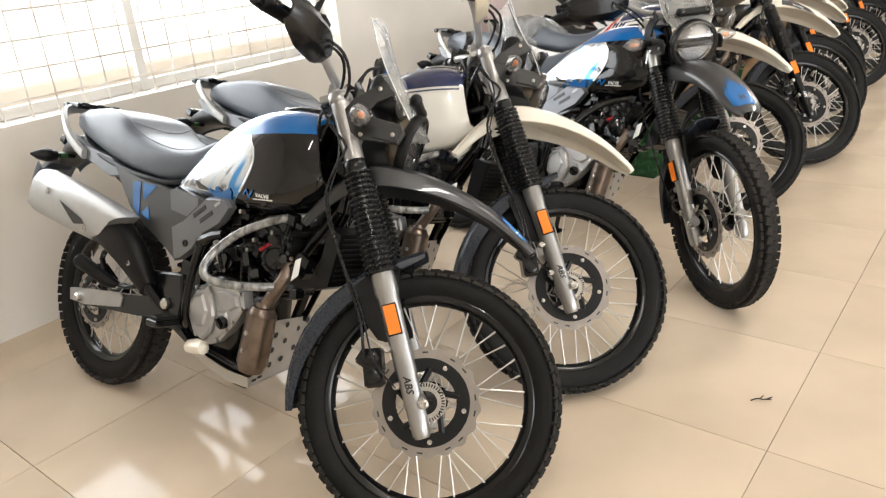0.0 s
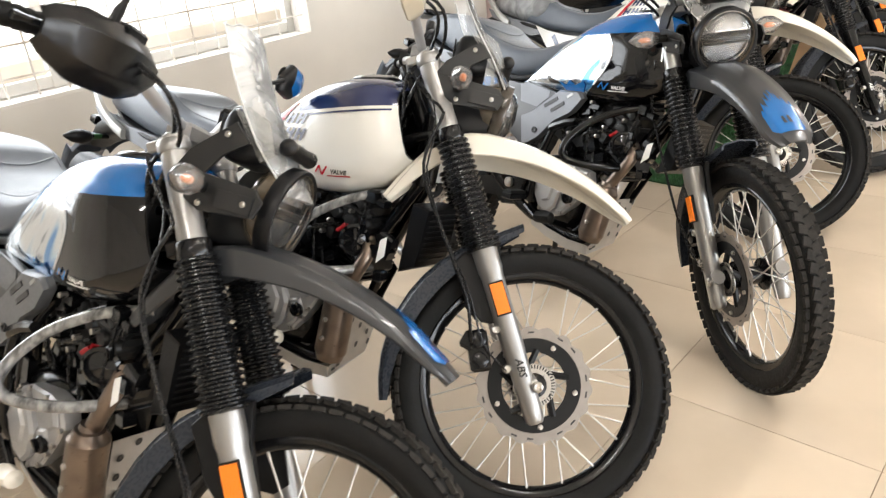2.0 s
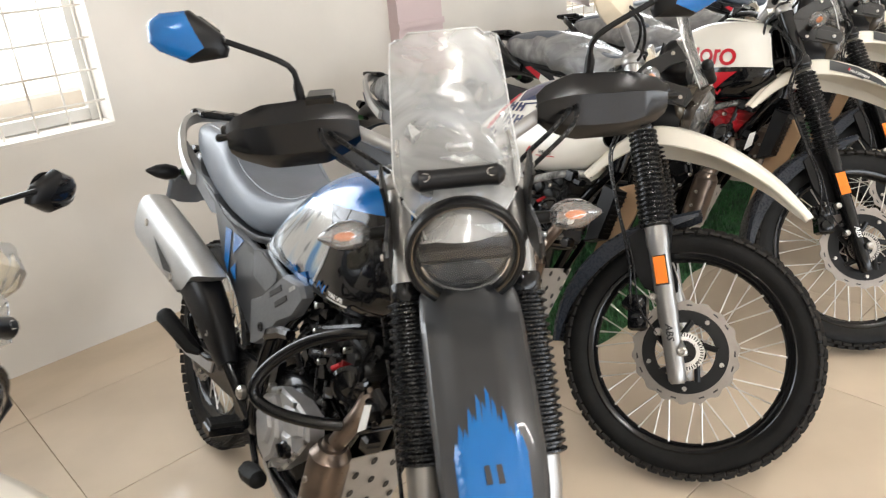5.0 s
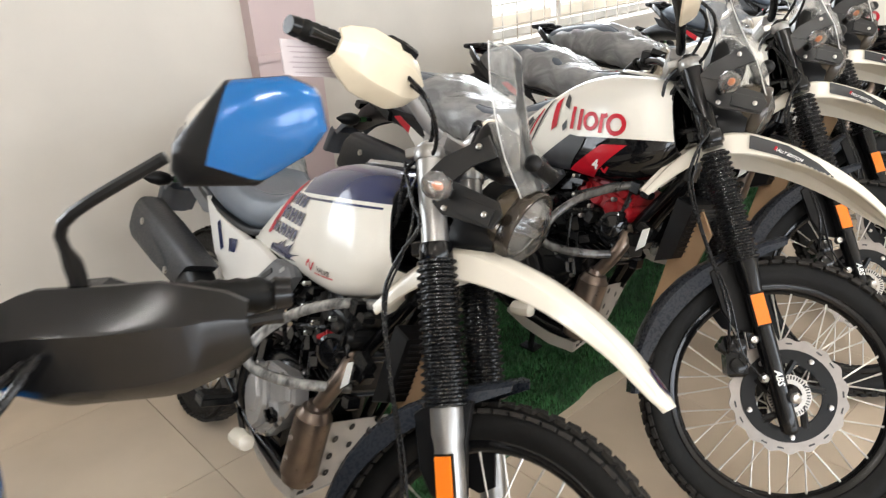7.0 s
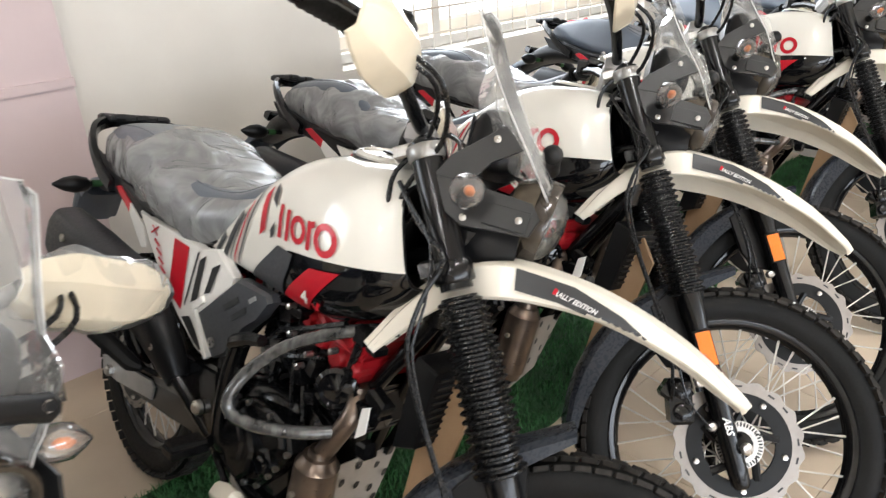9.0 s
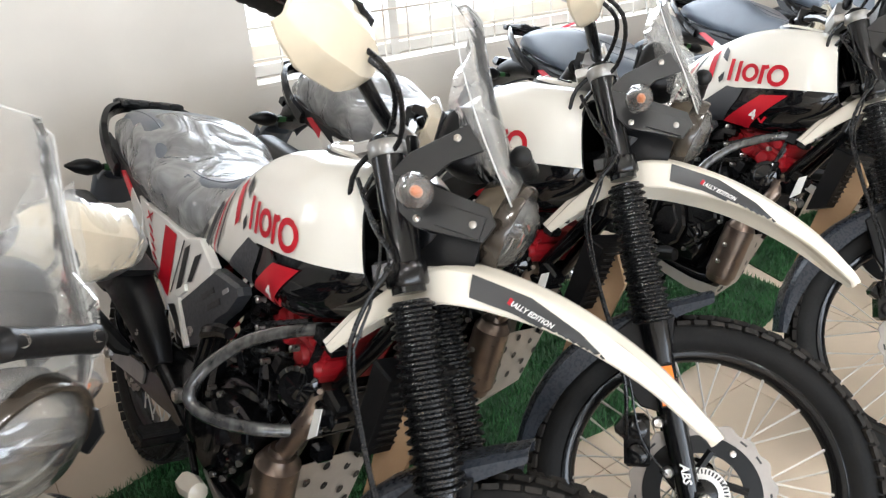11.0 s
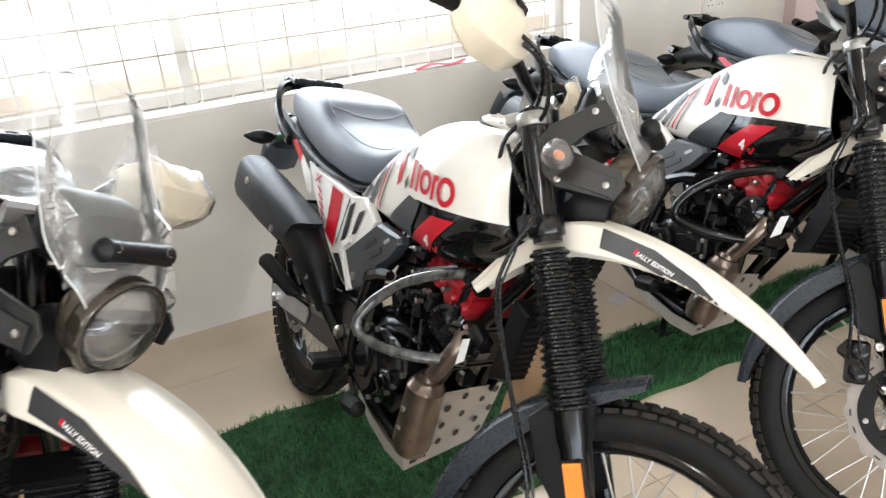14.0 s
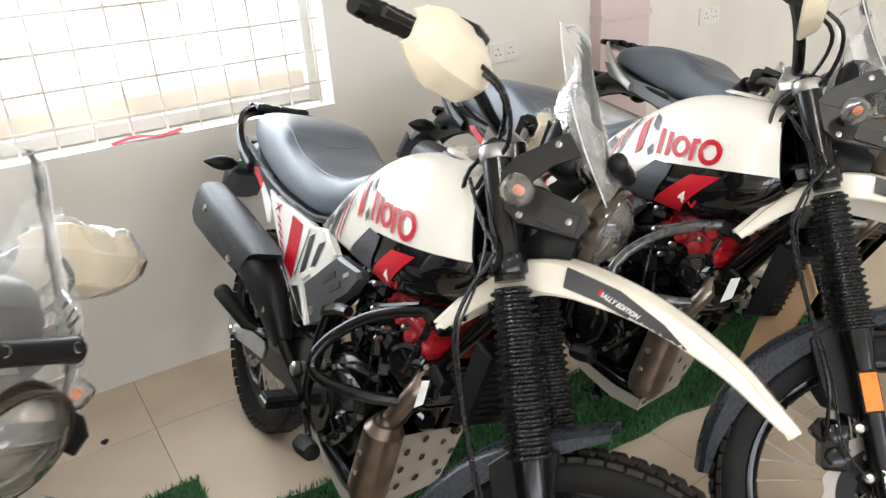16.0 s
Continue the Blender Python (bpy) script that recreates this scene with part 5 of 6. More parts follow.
    def panel_art(s):
        pv = tree_of(pg)
        if dark:
            [sub(s, "blue_slash", drape([q], pv, size=0.05), "blue", "azure slash") for q in ([(0.25, 0.785), (0.295, 0.787), (0.298, 0.672), (0.262, 0.70)], [(0.311, 0.786), (0.385, 0.783), (0.32, 0.73)], [(0.346, 0.716), (0.356, 0.668), (0.308, 0.686)])]
            sub(s, "silver_corner", drape([[(0.455, 0.78), (0.492, 0.789), (0.60, 0.772), (0.60, 0.75), (0.55, 0.71), (0.468, 0.72)]], pv, size=0.05), "panel_grey")
        elif pale:
            [sub(s, "navy_slash", drape([q], pv, size=0.05), "navy") for q in (bar(0.25, 0.79, 0.30, 0.72, 0.022), [(0.34, 0.76), (0.40, 0.77), (0.39, 0.73), (0.35, 0.725)])]
        else:
            sub(s, "red_block", drape([[(0.322, 0.778), (0.395, 0.774), (0.366, 0.618), (0.302, 0.645)]], pv, size=0.05), "red", "red panel block")
            for q in [bar(0.215 + 0.012 * i, 0.758 - 0.02 * i, 0.245 + 0.012 * i, 0.744 - 0.02 * i, 0.007) for i in range(6)] + [bar(0.195, 0.77, 0.235, 0.79, 0.005), bar(0.20, 0.79, 0.23, 0.768, 0.005)]:
                sub(s, "red_mark", drape([q], pv, size=0.05), "red")
            for q in [bar(0.442, 0.775, 0.383, 0.635, 0.006), [(0.447, 0.758), (0.477, 0.776), (0.443, 0.668), (0.413, 0.652)], [(0.505, 0.757), (0.54, 0.775), (0.50, 0.70), (0.475, 0.69)], [(0.372, 0.604), (0.41, 0.618), (0.482, 0.563), (0.462, 0.555), (0.43, 0.566)]]:
                sub(s, "black_hatch", drape([q], pv, size=0.05), "ink_black")
    both("side_panel", pg, "dark_fender" if dark else "white", False, "", panel_art)
    sx, sz = (0.0, 0.0) if rally else (0.015, 0.025)
    hp2 = [(0.481, 0.667), (0.532, 0.692), (0.645, 0.781), (0.735, 0.786), (0.756, 0.766), (0.718, 0.715), (0.65, 0.672), (0.585, 0.607), (0.538, 0.576), (0.508, 0.566)] if not rally else [(0.462, 0.644), (0.548, 0.712), (0.623, 0.768), (0.735, 0.768), (0.745, 0.755), (0.708, 0.71), (0.66, 0.672), (0.626, 0.635), (0.585, 0.59), (0.535, 0.563)]
    hg = Geo().plate(hp2, -0.153, 0.025, 0.008)
    def slots(s):
        for i in range(2):
            sub(s, "panel_slot", Geo().plate(bar(sx + 0.578 + 0.032 * i, sz + 0.692 - 0.012 * i, sx + 0.632 + 0.032 * i, sz + 0.727 - 0.012 * i, 0.0125), -0.1548, 0.003, 0.0005), "ink_black")
        sub(s, "panel_bolt", Geo().lathe([(0.011, 0), (0.011, -0.004), (0.006, -0.004), (0.006, 0.002)], (sx + (0.537 if rally else 0.55), -0.1535, sz + (0.602 if rally else 0.605)), n=14), "steel" if rally else "bracket", "panel bolt")
        sub(s, "small_badge", Geo().plate(bar(sx + 0.672, sz + 0.735, sx + 0.695, sz + 0.75, 0.009), -0.1545, 0.002, 0.0005), "alloy")
    both("heel_panel", hg, "panel_grey" if not rally else "heel", False, "gunmetal panel with two slots" if not rally else "charcoal panel with two slots", slots)
    if rally:
        fr = Geo()
        for a, b in (((0.43, 0.645), (0.505, 0.552)), ((0.43, 0.645), (0.475, 0.678))):
            fr.plate(bar(*a, *b, 0.016), -0.150, 0.012, 0.002)
        both("panel_edge", fr, "white")
    tailp = [(-0.24, 0.945), (-0.05, 0.885), (0.10, 0.855), (0.18, 0.80), (0.10, 0.79), (-0.05, 0.835), (-0.20, 0.895)]
    both("tail_cover", Geo().plate(tailp, -0.135, 0.02, 0.005), "panel_grey" if not rally else "black_plastic")
    if rally:
        both("tail_flash", Geo().plate([(-0.045, 0.858), (-0.016, 0.862), (0.05, 0.825), (0.045, 0.80)], -0.1385, 0.004, 0.0005), "red")
        both("tail_strip", Geo().plate([(0.05, 0.825), (0.138, 0.778), (0.15, 0.725), (0.127, 0.722), (0.045, 0.80)], -0.1385, 0.004, 0.0005), "white")

    # grab rail, rack, tail
    rail = curve([(-0.06, -0.142, 0.855), (-0.13, -0.15, 0.90), (-0.195, -0.145, 0.958), (-0.255, -0.118, 1.0), (-0.30, -0.065, 1.018), (-0.312, 0, 1.022)], 24)
    g = Geo().grid([[p + np.array(o) for o in ((0, -0.008, -0.016), (0, -0.0125, 0), (0, -0.008, 0.016), (0, 0.008, 0.016), (0, 0.0125, 0), (0, 0.008, -0.016))] for p in rail], True, True)
    both("grab_rail", g, "muffler" if not rally else "black_metal", False, "silver grab rail" if not rally else "black grab rail")
    rk = Geo()
    for yy in (-0.06, 0.0, 0.06):
        rk.box((-0.285, yy, 1.034), (0.12, 0.03, 0.016), None, 0.5)
    for xx in (-0.245, -0.325):
        rk.box((xx, 0, 1.03), (0.022, 0.17, 0.02), None, 0.5)
    put("luggage_rack", rk, "black_metal" if not rally else "bracket", False, "small slotted luggage rack")
    put("tail_unit", loft([(-0.42, 0.80, 0.845, 0.04, 3), (-0.34, 0.83, 0.90, 0.07, 3), (-0.2, 0.84, 0.93, 0.095, 3), (0.0, 0.80, 0.88, 0.11, 3), (0.2, 0.72, 0.82, 0.11, 3), (0.4, 0.68, 0.80, 0.10, 3)], 20, 20), "black_plastic", False, "black tail section and inner mudguard")
    put("rear_mudguard", strip_arch([(-0.30, 0.86), (-0.42, 0.84), (-0.50, 0.79), (-0.56, 0.70)], [0.07, 0.075, 0.075, 0.07], [0.02, 0.025, 0.025, 0.02]), "seat", False, "grey rear mudguard flap")
    put("tail_lamp", Geo().box((-0.385, 0, 0.90), (0.03, 0.11, 0.035), Matrix.Rotation(0.4, 4, "Y"), 0.5), "black_gloss", False, "dark tail lamp")
    for sg in (-1, 1):
        s = put("rear_indicator", Geo().tube([(-0.28, 0.06 * sg, 0.842), (-0.28, 0.12 * sg, 0.84)], 0.009, 10), "black_plastic", False, "dark rear indicator on a stalk")
        c = Vector((-0.28, 0.17 * sg, 0.838))
        sub(s, "indicator_shell", Geo().tube([c + Vector((0, sg * t, 0)) for t in (-0.05, -0.04, -0.01, 0.02, 0.05)], [0.009, 0.02, 0.026, 0.02, 0.004], 12), "black_plastic")
        sub(s, "indicator_tag", Geo().tube([(-0.28, 0.088 * sg, 0.841), (-0.28, 0.115 * sg, 0.84)], 0.0105, 10), "turf", "small green tag")

    # swing arm, shock, stand
    for sg in (-1, 1):
        s = put("swing_arm", Geo().grid([[(x, sg * (0.108 + o), z + h) for o, h in ((-0.014, -w), (0.014, -w), (0.014, w), (-0.014, w))] for x, z, w in ((-0.11, 0.33, 0.022), (-0.02, 0.335, 0.026), (0.3, 0.375, 0.034), (0.52, 0.415, 0.04))], True, True), "black_metal", False, "black box swing arm")
        sub(s, "axle_plate", Geo().plate([(-0.115, 0.312), (-0.12, 0.352), (-0.09, 0.36), (0.20, 0.40), (0.215, 0.385), (0.205, 0.35), (-0.02, 0.312)], -0.129 if sg < 0 else 0.123, 0.006, 0.002), "alloy", "cast alloy axle plate")
        sub(s, "axle_nut", Geo().lathe([(0.016, 0), (0.016, 0.014), (0.01, 0.02)], (-0.05, sg * 0.128, 0.333), (0, sg, 0), 6, True), "steel")
    put("rear_caliper", Geo().box((0.04, -0.092, 0.425), (0.085, 0.045, 0.055), Matrix.Rotation(0.5, 4, "Y"), 0.3).lathe([(0.017, 0), (0.017, -0.008), (0.01, -0.011)], (0.03, -0.114, 0.43), n=14, caps=True).tube([(0.06, -0.11, 0.40), (0.10, -0.115, 0.42)], 0.012, 8), "black_metal", False, "black rear brake caliper")
    rs = Geo()
    rs.tube([(0.36, 0, 0.45), (0.42, 0, 0.75)], 0.018, 10)
    put("shock_absorber", rs, "black_metal", subs=[("spring", Geo().tube([(0.36 + 0.06 * i / 90, 0.034 * math.cos(i * 0.5), 0.47 + 0.25 * i / 90) for i in range(91)], 0.006, 6).mesh("spring", M["red" if rally else "black_metal"]), "", None)])
    put("side_stand", Geo().tube([(0.55, 0.11, 0.36), (0.50, 0.16, 0.22), (0.44, 0.235, 0.093)], [0.013, 0.012, 0.011], 10).box((0.44, 0.237, 0.088), (0.07, 0.05, 0.008), Matrix.Rotation(radians(18), 4, "X"), 0.4), "black_metal", False, "side stand folded down")

    # frame
    g = Geo()
    for yy in (-1, 1):
        g.tube(curve([(1.07, 0.02 * yy, 0.93), (0.98, 0.05 * yy, 0.90), (0.80, 0.085 * yy, 0.80), (0.62, 0.105 * yy, 0.66), (0.56, 0.11 * yy, 0.50), (0.57, 0.10 * yy, 0.36), (0.68, 0.09 * yy, 0.29), (0.77, 0.08 * yy, 0.30), (0.825, 0.07 * yy, 0.40), (0.92, 0.05 * yy, 0.60), (1.05, 0.02 * yy, 0.80)], 40), 0.0155, 10)
        g.tube(curve([(0.60, 0.10 * yy, 0.70), (0.40, 0.10 * yy, 0.77), (0.1, 0.095 * yy, 0.82), (-0.2, 0.08 * yy, 0.89)], 14), 0.012, 8)
        g.box((0.55, 0.11 * yy, 0.47), (0.10, 0.02, 0.20), Matrix.Rotation(0.15, 4, "Y"), 0.4)
    g.tube([(1.045, 0, 0.80), (1.075, 0, 0.98)], 0.034, 14)
    put("frame", g, "black_metal", False, "black tubular steel frame")
    put("pivot_bolt", Geo().lathe([(0.018, 0), (0.018, -0.012), (0.011, -0.018)], (0.474, -0.136, 0.421), n=12, caps=True), "steel", False, "steel pivot bolt")
    both("pivot_plate", Geo().plate([(0.37, 0.49), (0.43, 0.515), (0.53, 0.525), (0.545, 0.44), (0.525, 0.345), (0.44, 0.332), (0.40, 0.36), (0.36, 0.42)], -0.134, 0.02, 0.006), "black_metal")
    kick = put("kick_lever", Geo().tube(curve([(0.60, -0.14, 0.385), (0.613, -0.168, 0.43), (0.636, -0.172, 0.56), (0.664, -0.17, 0.648)], 14), [0.02, 0.018] + [0.0125] * 12, 10), "black_metal", False, "folded black kick-start lever")
    sub(kick, "kick_pedal", Geo().tube([(0.655, -0.17, 0.642), (0.664, -0.172, 0.653), (0.72, -0.172, 0.678), (0.76, -0.172, 0.688)], [0.015, 0.016, 0.014, 0.012], 8), "black_metal")

    # engine
    eng = Geo()
    eng.grid([ring(x, zb, zt, w, 5, 24, 0.5) for x, zb, zt, w in ((0.56, 0.36, 0.52, 0.08), (0.60, 0.32, 0.55, 0.115), (0.69, 0.305, 0.57, 0.125), (0.76, 0.31, 0.56, 0.12), (0.785, 0.35, 0.55, 0.10), (0.795, 0.38, 0.53, 0.07))], True, True)
    s = put("engine", eng, "black_metal", False, "air and oil cooled single cylinder engine")
    cov = "black_metal" if rally else "alloy"
    rim_pts = [(0.604, 0.462), (0.635, 0.51), (0.69, 0.535), (0.775, 0.54), (0.832, 0.53), (0.846, 0.485), (0.81, 0.435), (0.785, 0.405), (0.745, 0.362), (0.694, 0.342), (0.642, 0.358), (0.61, 0.408)]
    cv = Geo().plate(rim_pts, -0.146, 0.04, 0.006)
    for poly, y in (([(0.617, 0.458), (0.642, 0.499), (0.69, 0.52), (0.715, 0.50), (0.738, 0.44), (0.722, 0.385), (0.69, 0.357), (0.65, 0.37), (0.622, 0.412)], -0.163), ([(0.628, 0.452), (0.65, 0.487), (0.684, 0.497), (0.712, 0.452), (0.70, 0.405), (0.668, 0.395)], -0.17), ([(0.728, 0.512), (0.77, 0.525), (0.82, 0.518), (0.828, 0.488), (0.795, 0.466), (0.75, 0.474)], -0.155), ([(0.735, 0.455), (0.775, 0.462), (0.79, 0.43), (0.755, 0.385), (0.728, 0.372), (0.744, 0.42)], -0.153)):
        sub(s, "cover_facet", Geo().plate(poly, y, 0.025, 0.007), cov, "", 25)
    sub(s, "clutch_cover", cv, cov, "black clutch cover" if rally else "cast alloy clutch cover", 25)
    filler = Geo().lathe([(0.02, 0.01), (0.02, -0.006), (0.016, -0.01), (0.001, -0.01)], (0.768, -0.153, 0.428), n=18)
    sub(s, "oil_filler", filler.box((0.768, -0.166, 0.428), (0.03, 0.01, 0.008), Matrix.Rotation(0.7, 4, "Y"), 0.3), "black_gloss", "black oil filler plug")
    for px, pz in rim_pts:
        sub(s, "cover_bolt", Geo().lathe([(0.0065, 0.004), (0.0065, -0.005), (0.002, -0.006)], (px + (0.725 - px) * 0.06, -0.146, pz + (0.445 - pz) * 0.08), n=8, caps=True), "steel")
    tilt = Matrix.Translation((0.835, 0, 0.53)) @ Matrix.Rotation(radians(18), 4, "Y")
    sub(s, "cylinder", Geo().box((0, 0, 0.07), (0.12, 0.13, 0.15)).moved(tilt), "black_metal", "black cylinder barrel", 0)
    for i in range(9):
        sub(s, "cooling_fin", Geo().box((0, 0, 0.012 + 0.0145 * i), (0.132, 0.165 - 0.004 * i, 0.0055), None, 0.3).moved(tilt), "black_metal", "", 0)
    hd = Geo().box((-0.03, 0, 0.172), (0.19, 0.175, 0.05), None, 0.35).box((-0.035, 0, 0.21), (0.165, 0.165, 0.045), None, 0.4).box((-0.04, 0, 0.243), (0.12, 0.13, 0.035), None, 0.5)
    for px, pz, r in ((-0.105, 0.178, 0.018), (-0.055, 0.168, 0.021), (0.0, 0.165, 0.023), (0.048, 0.176, 0.018), (-0.08, 0.222, 0.015), (0.02, 0.222, 0.017)):
        hd.lathe([(r, 0.02), (r, -0.012), (r * 0.75, -0.02), (0.001, -0.021)], (px, -0.078, pz), n=16)
    hd.tube([(-0.10, -0.07, 0.195), (-0.03, -0.092, 0.198), (0.05, -0.07, 0.195)], 0.012, 8)
    sub(s, "cylinder_head", hd.moved(tilt), "red_head" if rally else "bracket", "red painted cylinder head" if rally else "dark cast cylinder head")
    if not rally:
        sub(s, "spark_plug_cap", Geo().tube([(0.895, -0.095, 0.665), (0.885, -0.118, 0.672)], [0.009, 0.011], 10).tube([(0.885, -0.118, 0.672), (0.872, -0.128, 0.66)], 0.006, 8), "red_head", "red plug cap")
    rr = random.Random(5)
    for k in range(12):
        a = Vector((rr.uniform(0.62, 0.96), rr.uniform(-0.10, -0.04), rr.uniform(0.56, 0.78)))
        b = Vector((rr.uniform(0.62, 0.96), rr.uniform(-0.10, -0.05), rr.uniform(0.45, 0.78)))
        mid = (a + b) / 2 + Vector((rr.uniform(-0.08, 0.08), -0.03, rr.uniform(-0.10, 0.03)))
        put("engine_hose", Geo().tube(curve([a, mid, b], 10), rr.choice((0.0035, 0.005, 0.007)), 6), "rubber_hose")
    for k in range(30):
        put("engine_fitting", Geo().box((rr.uniform(0.60, 1.02), rr.uniform(-0.11, -0.06), rr.uniform(0.55, 0.76)), (rr.uniform(0.02, 0.06), 0.03, rr.uniform(0.02, 0.05)), Matrix.Rotation(rr.uniform(-0.6, 0.6), 4, "Y"), 0.4), ("black_gloss", "black_metal", "black_plastic", "black_metal", "black_gloss", "bracket")[k % 6])
    for k in range(9):
        p = (rr.uniform(0.60, 0.96), -0.128, rr.uniform(0.36, 0.76))
        put("small_bolt", Geo().lathe([(0.0065, 0.01), (0.0065, -0.006), (0.002, -0.008)], p, n=8, caps=True), "steel")
    put("inner_panel", Geo().box((0.79, 0.0, 0.65), (0.28, 0.10, 0.22), None, 0.2), "black_plastic")
    put("carburettor_box", Geo().box((0.73, 0, 0.66), (0.16, 0.16, 0.16), Matrix.Rotation(-0.2, 4, "Y"), 0.3).tube([(0.66, -0.02, 0.66), (0.84, -0.02, 0.66)], 0.04, 14), "black_plastic")
    slab = [(1.038, 0.572), (1.09, 0.592), (1.122, 0.742), (1.07, 0.755)]
    cooler = put("oil_cooler", Geo().plate(slab, -0.07, 0.14, 0.004), "black_plastic", False, "black oil cooler in a flat shroud")
    for i in range(9):
        q = i / 8
        sub(cooler, "cooler_fin", Geo().box((1.094 + 0.026 * q, 0, 0.61 + 0.118 * q), (0.008, 0.12, 0.004), None, 0.3), "bracket", "", 0)

    # exhaust
    ex = curve([(0.87, -0.03, 0.635), (0.925, -0.06, 0.642), (0.953, -0.092, 0.61), (0.935, -0.107, 0.56), (0.897, -0.108, 0.505)], 20)
    s = put("exhaust_pipe", Geo().tube(ex, [0.028, 0.024] + [0.019] * 18, 14), "exhaust", False, "heat-browned exhaust header")
    ca, cb = Vector((0.893, -0.112, 0.505)), Vector((0.860, -0.11, 0.302))
    cpt = [ca.lerp(cb, q) for q in (-0.04, 0.02, 0.03, 0.12, 0.13, 0.88, 0.885, 0.99, 1.0)]
    sub(s, "collector", Geo().tube(cpt, [0.0205, 0.023, 0.031, 0.040, 0.0435, 0.045, 0.042, 0.037, 0.022], 24), "exhaust", "fat brown catalyser can")
    for q in (0.4, 0.66):
        sub(s, "can_bolt", Geo().lathe([(0.0065, 0), (0.0065, -0.006), (0.002, -0.008)], ca.lerp(cb, q) + Vector((0.0, -0.043, 0)), n=10, caps=True), "steel")
    sub(s, "lower_pipe", Geo().tube(curve([(0.855, -0.11, 0.32), (0.82, -0.105, 0.295), (0.72, -0.10, 0.30), (0.60, -0.11, 0.32), (0.45, -0.13, 0.40), (0.33, -0.17, 0.52), (0.22, -0.20, 0.62)], 26), 0.019, 12), "black_metal")
    sub(s, "flange", Geo().tube([(0.905, -0.047, 0.642), (0.918, -0.056, 0.643)], 0.03, 14), "exhaust")
    sub(s, "flange_bolt", Geo().tube([(0.945, -0.08, 0.645), (0.96, -0.09, 0.65)], 0.0055, 8), "exhaust")
    ma, mb = Vector((-0.185, -0.222, 0.724)), Vector((0.25, -0.19, 0.632))
    d = (mb - ma).normalized()
    sid = Vector((0, 1, 0))
    nn = d.cross(sid).normalized()
    rows = []
    for t, h, w in ((0, 0.046, 0.03), (0.02, 0.066, 0.042), (0.08, 0.077, 0.048), (0.5, 0.077, 0.048), (0.85, 0.071, 0.045), (1.0, 0.062, 0.042)):
        c = ma.lerp(mb, t)
        row = []
        for j in range(24):
            a = 2 * math.pi * j / 24
            q, r = math.cos(a), math.sin(a)
            row.append(c + sid * w * math.copysign(abs(q) ** 0.6, q) + nn * h * math.copysign(abs(r) ** 0.55, r) + d * (0.08 * r if t > 0.9 else 0.02 * r if t < 0.05 else 0))
        rows.append(row)
    s = put("muffler", Geo().grid(rows, True, True), "muffler" if dark else "muffler_black", False, "silver muffler shield" if dark else "matt black muffler")
    mbv = tree_of(Geo().grid(rows, True, True))
    sub(s, "shield_slot", drape([[(0.01, 0.70), (0.135, 0.648), (0.15, 0.632), (0.095, 0.626)]], mbv), "ink_black", "dark triangular slot")
    for px, pz in ((-0.06, 0.722), (0.148, 0.617)):
        q = mbv.ray_cast(Vector((px, -1, pz)), Vector((0, 1, 0)))[0]
        if q:
            sub(s, "shield_bolt", Geo().lathe([(0.011, 0.002), (0.011, -0.005), (0.005, -0.005), (0.004, 0)], q, n=12, caps=True), "steel", "steel bolt")
    rows = []
    for x, y, z, h, w in ((0.20, -0.19, 0.632, 0.06, 0.044), (0.26, -0.182, 0.60, 0.062, 0.042), (0.32, -0.172, 0.555, 0.056, 0.038), (0.365, -0.16, 0.50, 0.044, 0.032), (0.39, -0.15, 0.455, 0.03, 0.024)):
        slope = 0.5 + 1.2 * (x - 0.2)
        n2 = Vector((math.sin(slope), 0, math.cos(slope)))
        rows.append([Vector((x, y, z)) + sid * w * math.copysign(abs(math.cos(a)) ** 0.7, math.cos(a)) + n2 * h * math.copysign(abs(math.sin(a)) ** 0.7, math.sin(a)) for a in (2 * math.pi * j / 20 for j in range(20))])
    sub(s, "muffler_neck", Geo().grid(rows, True, True), "black_plastic", "black neck shield of the muffler")
    for px, pz in ((0.255, 0.62), (0.345, 0.53)):
        sub(s, "shield_bolt", Geo().lathe([(0.009, 0.012), (0.009, -0.003), (0.004, -0.003), (0.003, 0.001)], (px, -0.222 + (px - 0.25) * 0.25, pz), n=10, caps=True), "steel", "steel bolt")

    # pegs, pedal, bash plate, crash bar
    s = put("foot_peg", Geo().box((0.585, -0.222, 0.395), (0.045, 0.082, 0.022), None, 0.3), "black_metal", False, "ribbed black foot peg")
    sub(s, "peg_rubber", Geo().box((0.585, -0.222, 0.41), (0.04, 0.074, 0.012), None, 0.4), "rubber")
    sub(s, "peg_bracket", Geo().tube([(0.585, -0.19, 0.39), (0.57, -0.13, 0.40)], 0.012, 8), "black_metal")
    s = put("rear_peg", Geo().tube([(0.26, -0.18, 0.44), (0.245, -0.198, 0.448), (0.15, -0.25, 0.508), (0.142, -0.254, 0.514)], [0.011, 0.021, 0.024, 0.016], 8), "rubber", False, "black rubber pillion peg")
    sub(s, "peg_loop", Geo().tube(curve([(0.24, -0.15, 0.60), (0.18, -0.19, 0.52), (0.265, -0.178, 0.443), (0.36, -0.16, 0.47), (0.35, -0.14, 0.58)], 16), 0.009, 8), "black_metal", "black tube bracket")
    put("peg_stay", Geo().tube(curve([(0.31, -0.14, 0.50), (0.45, -0.12, 0.505), (0.56, -0.12, 0.50)], 8), 0.009, 8), "black_metal")
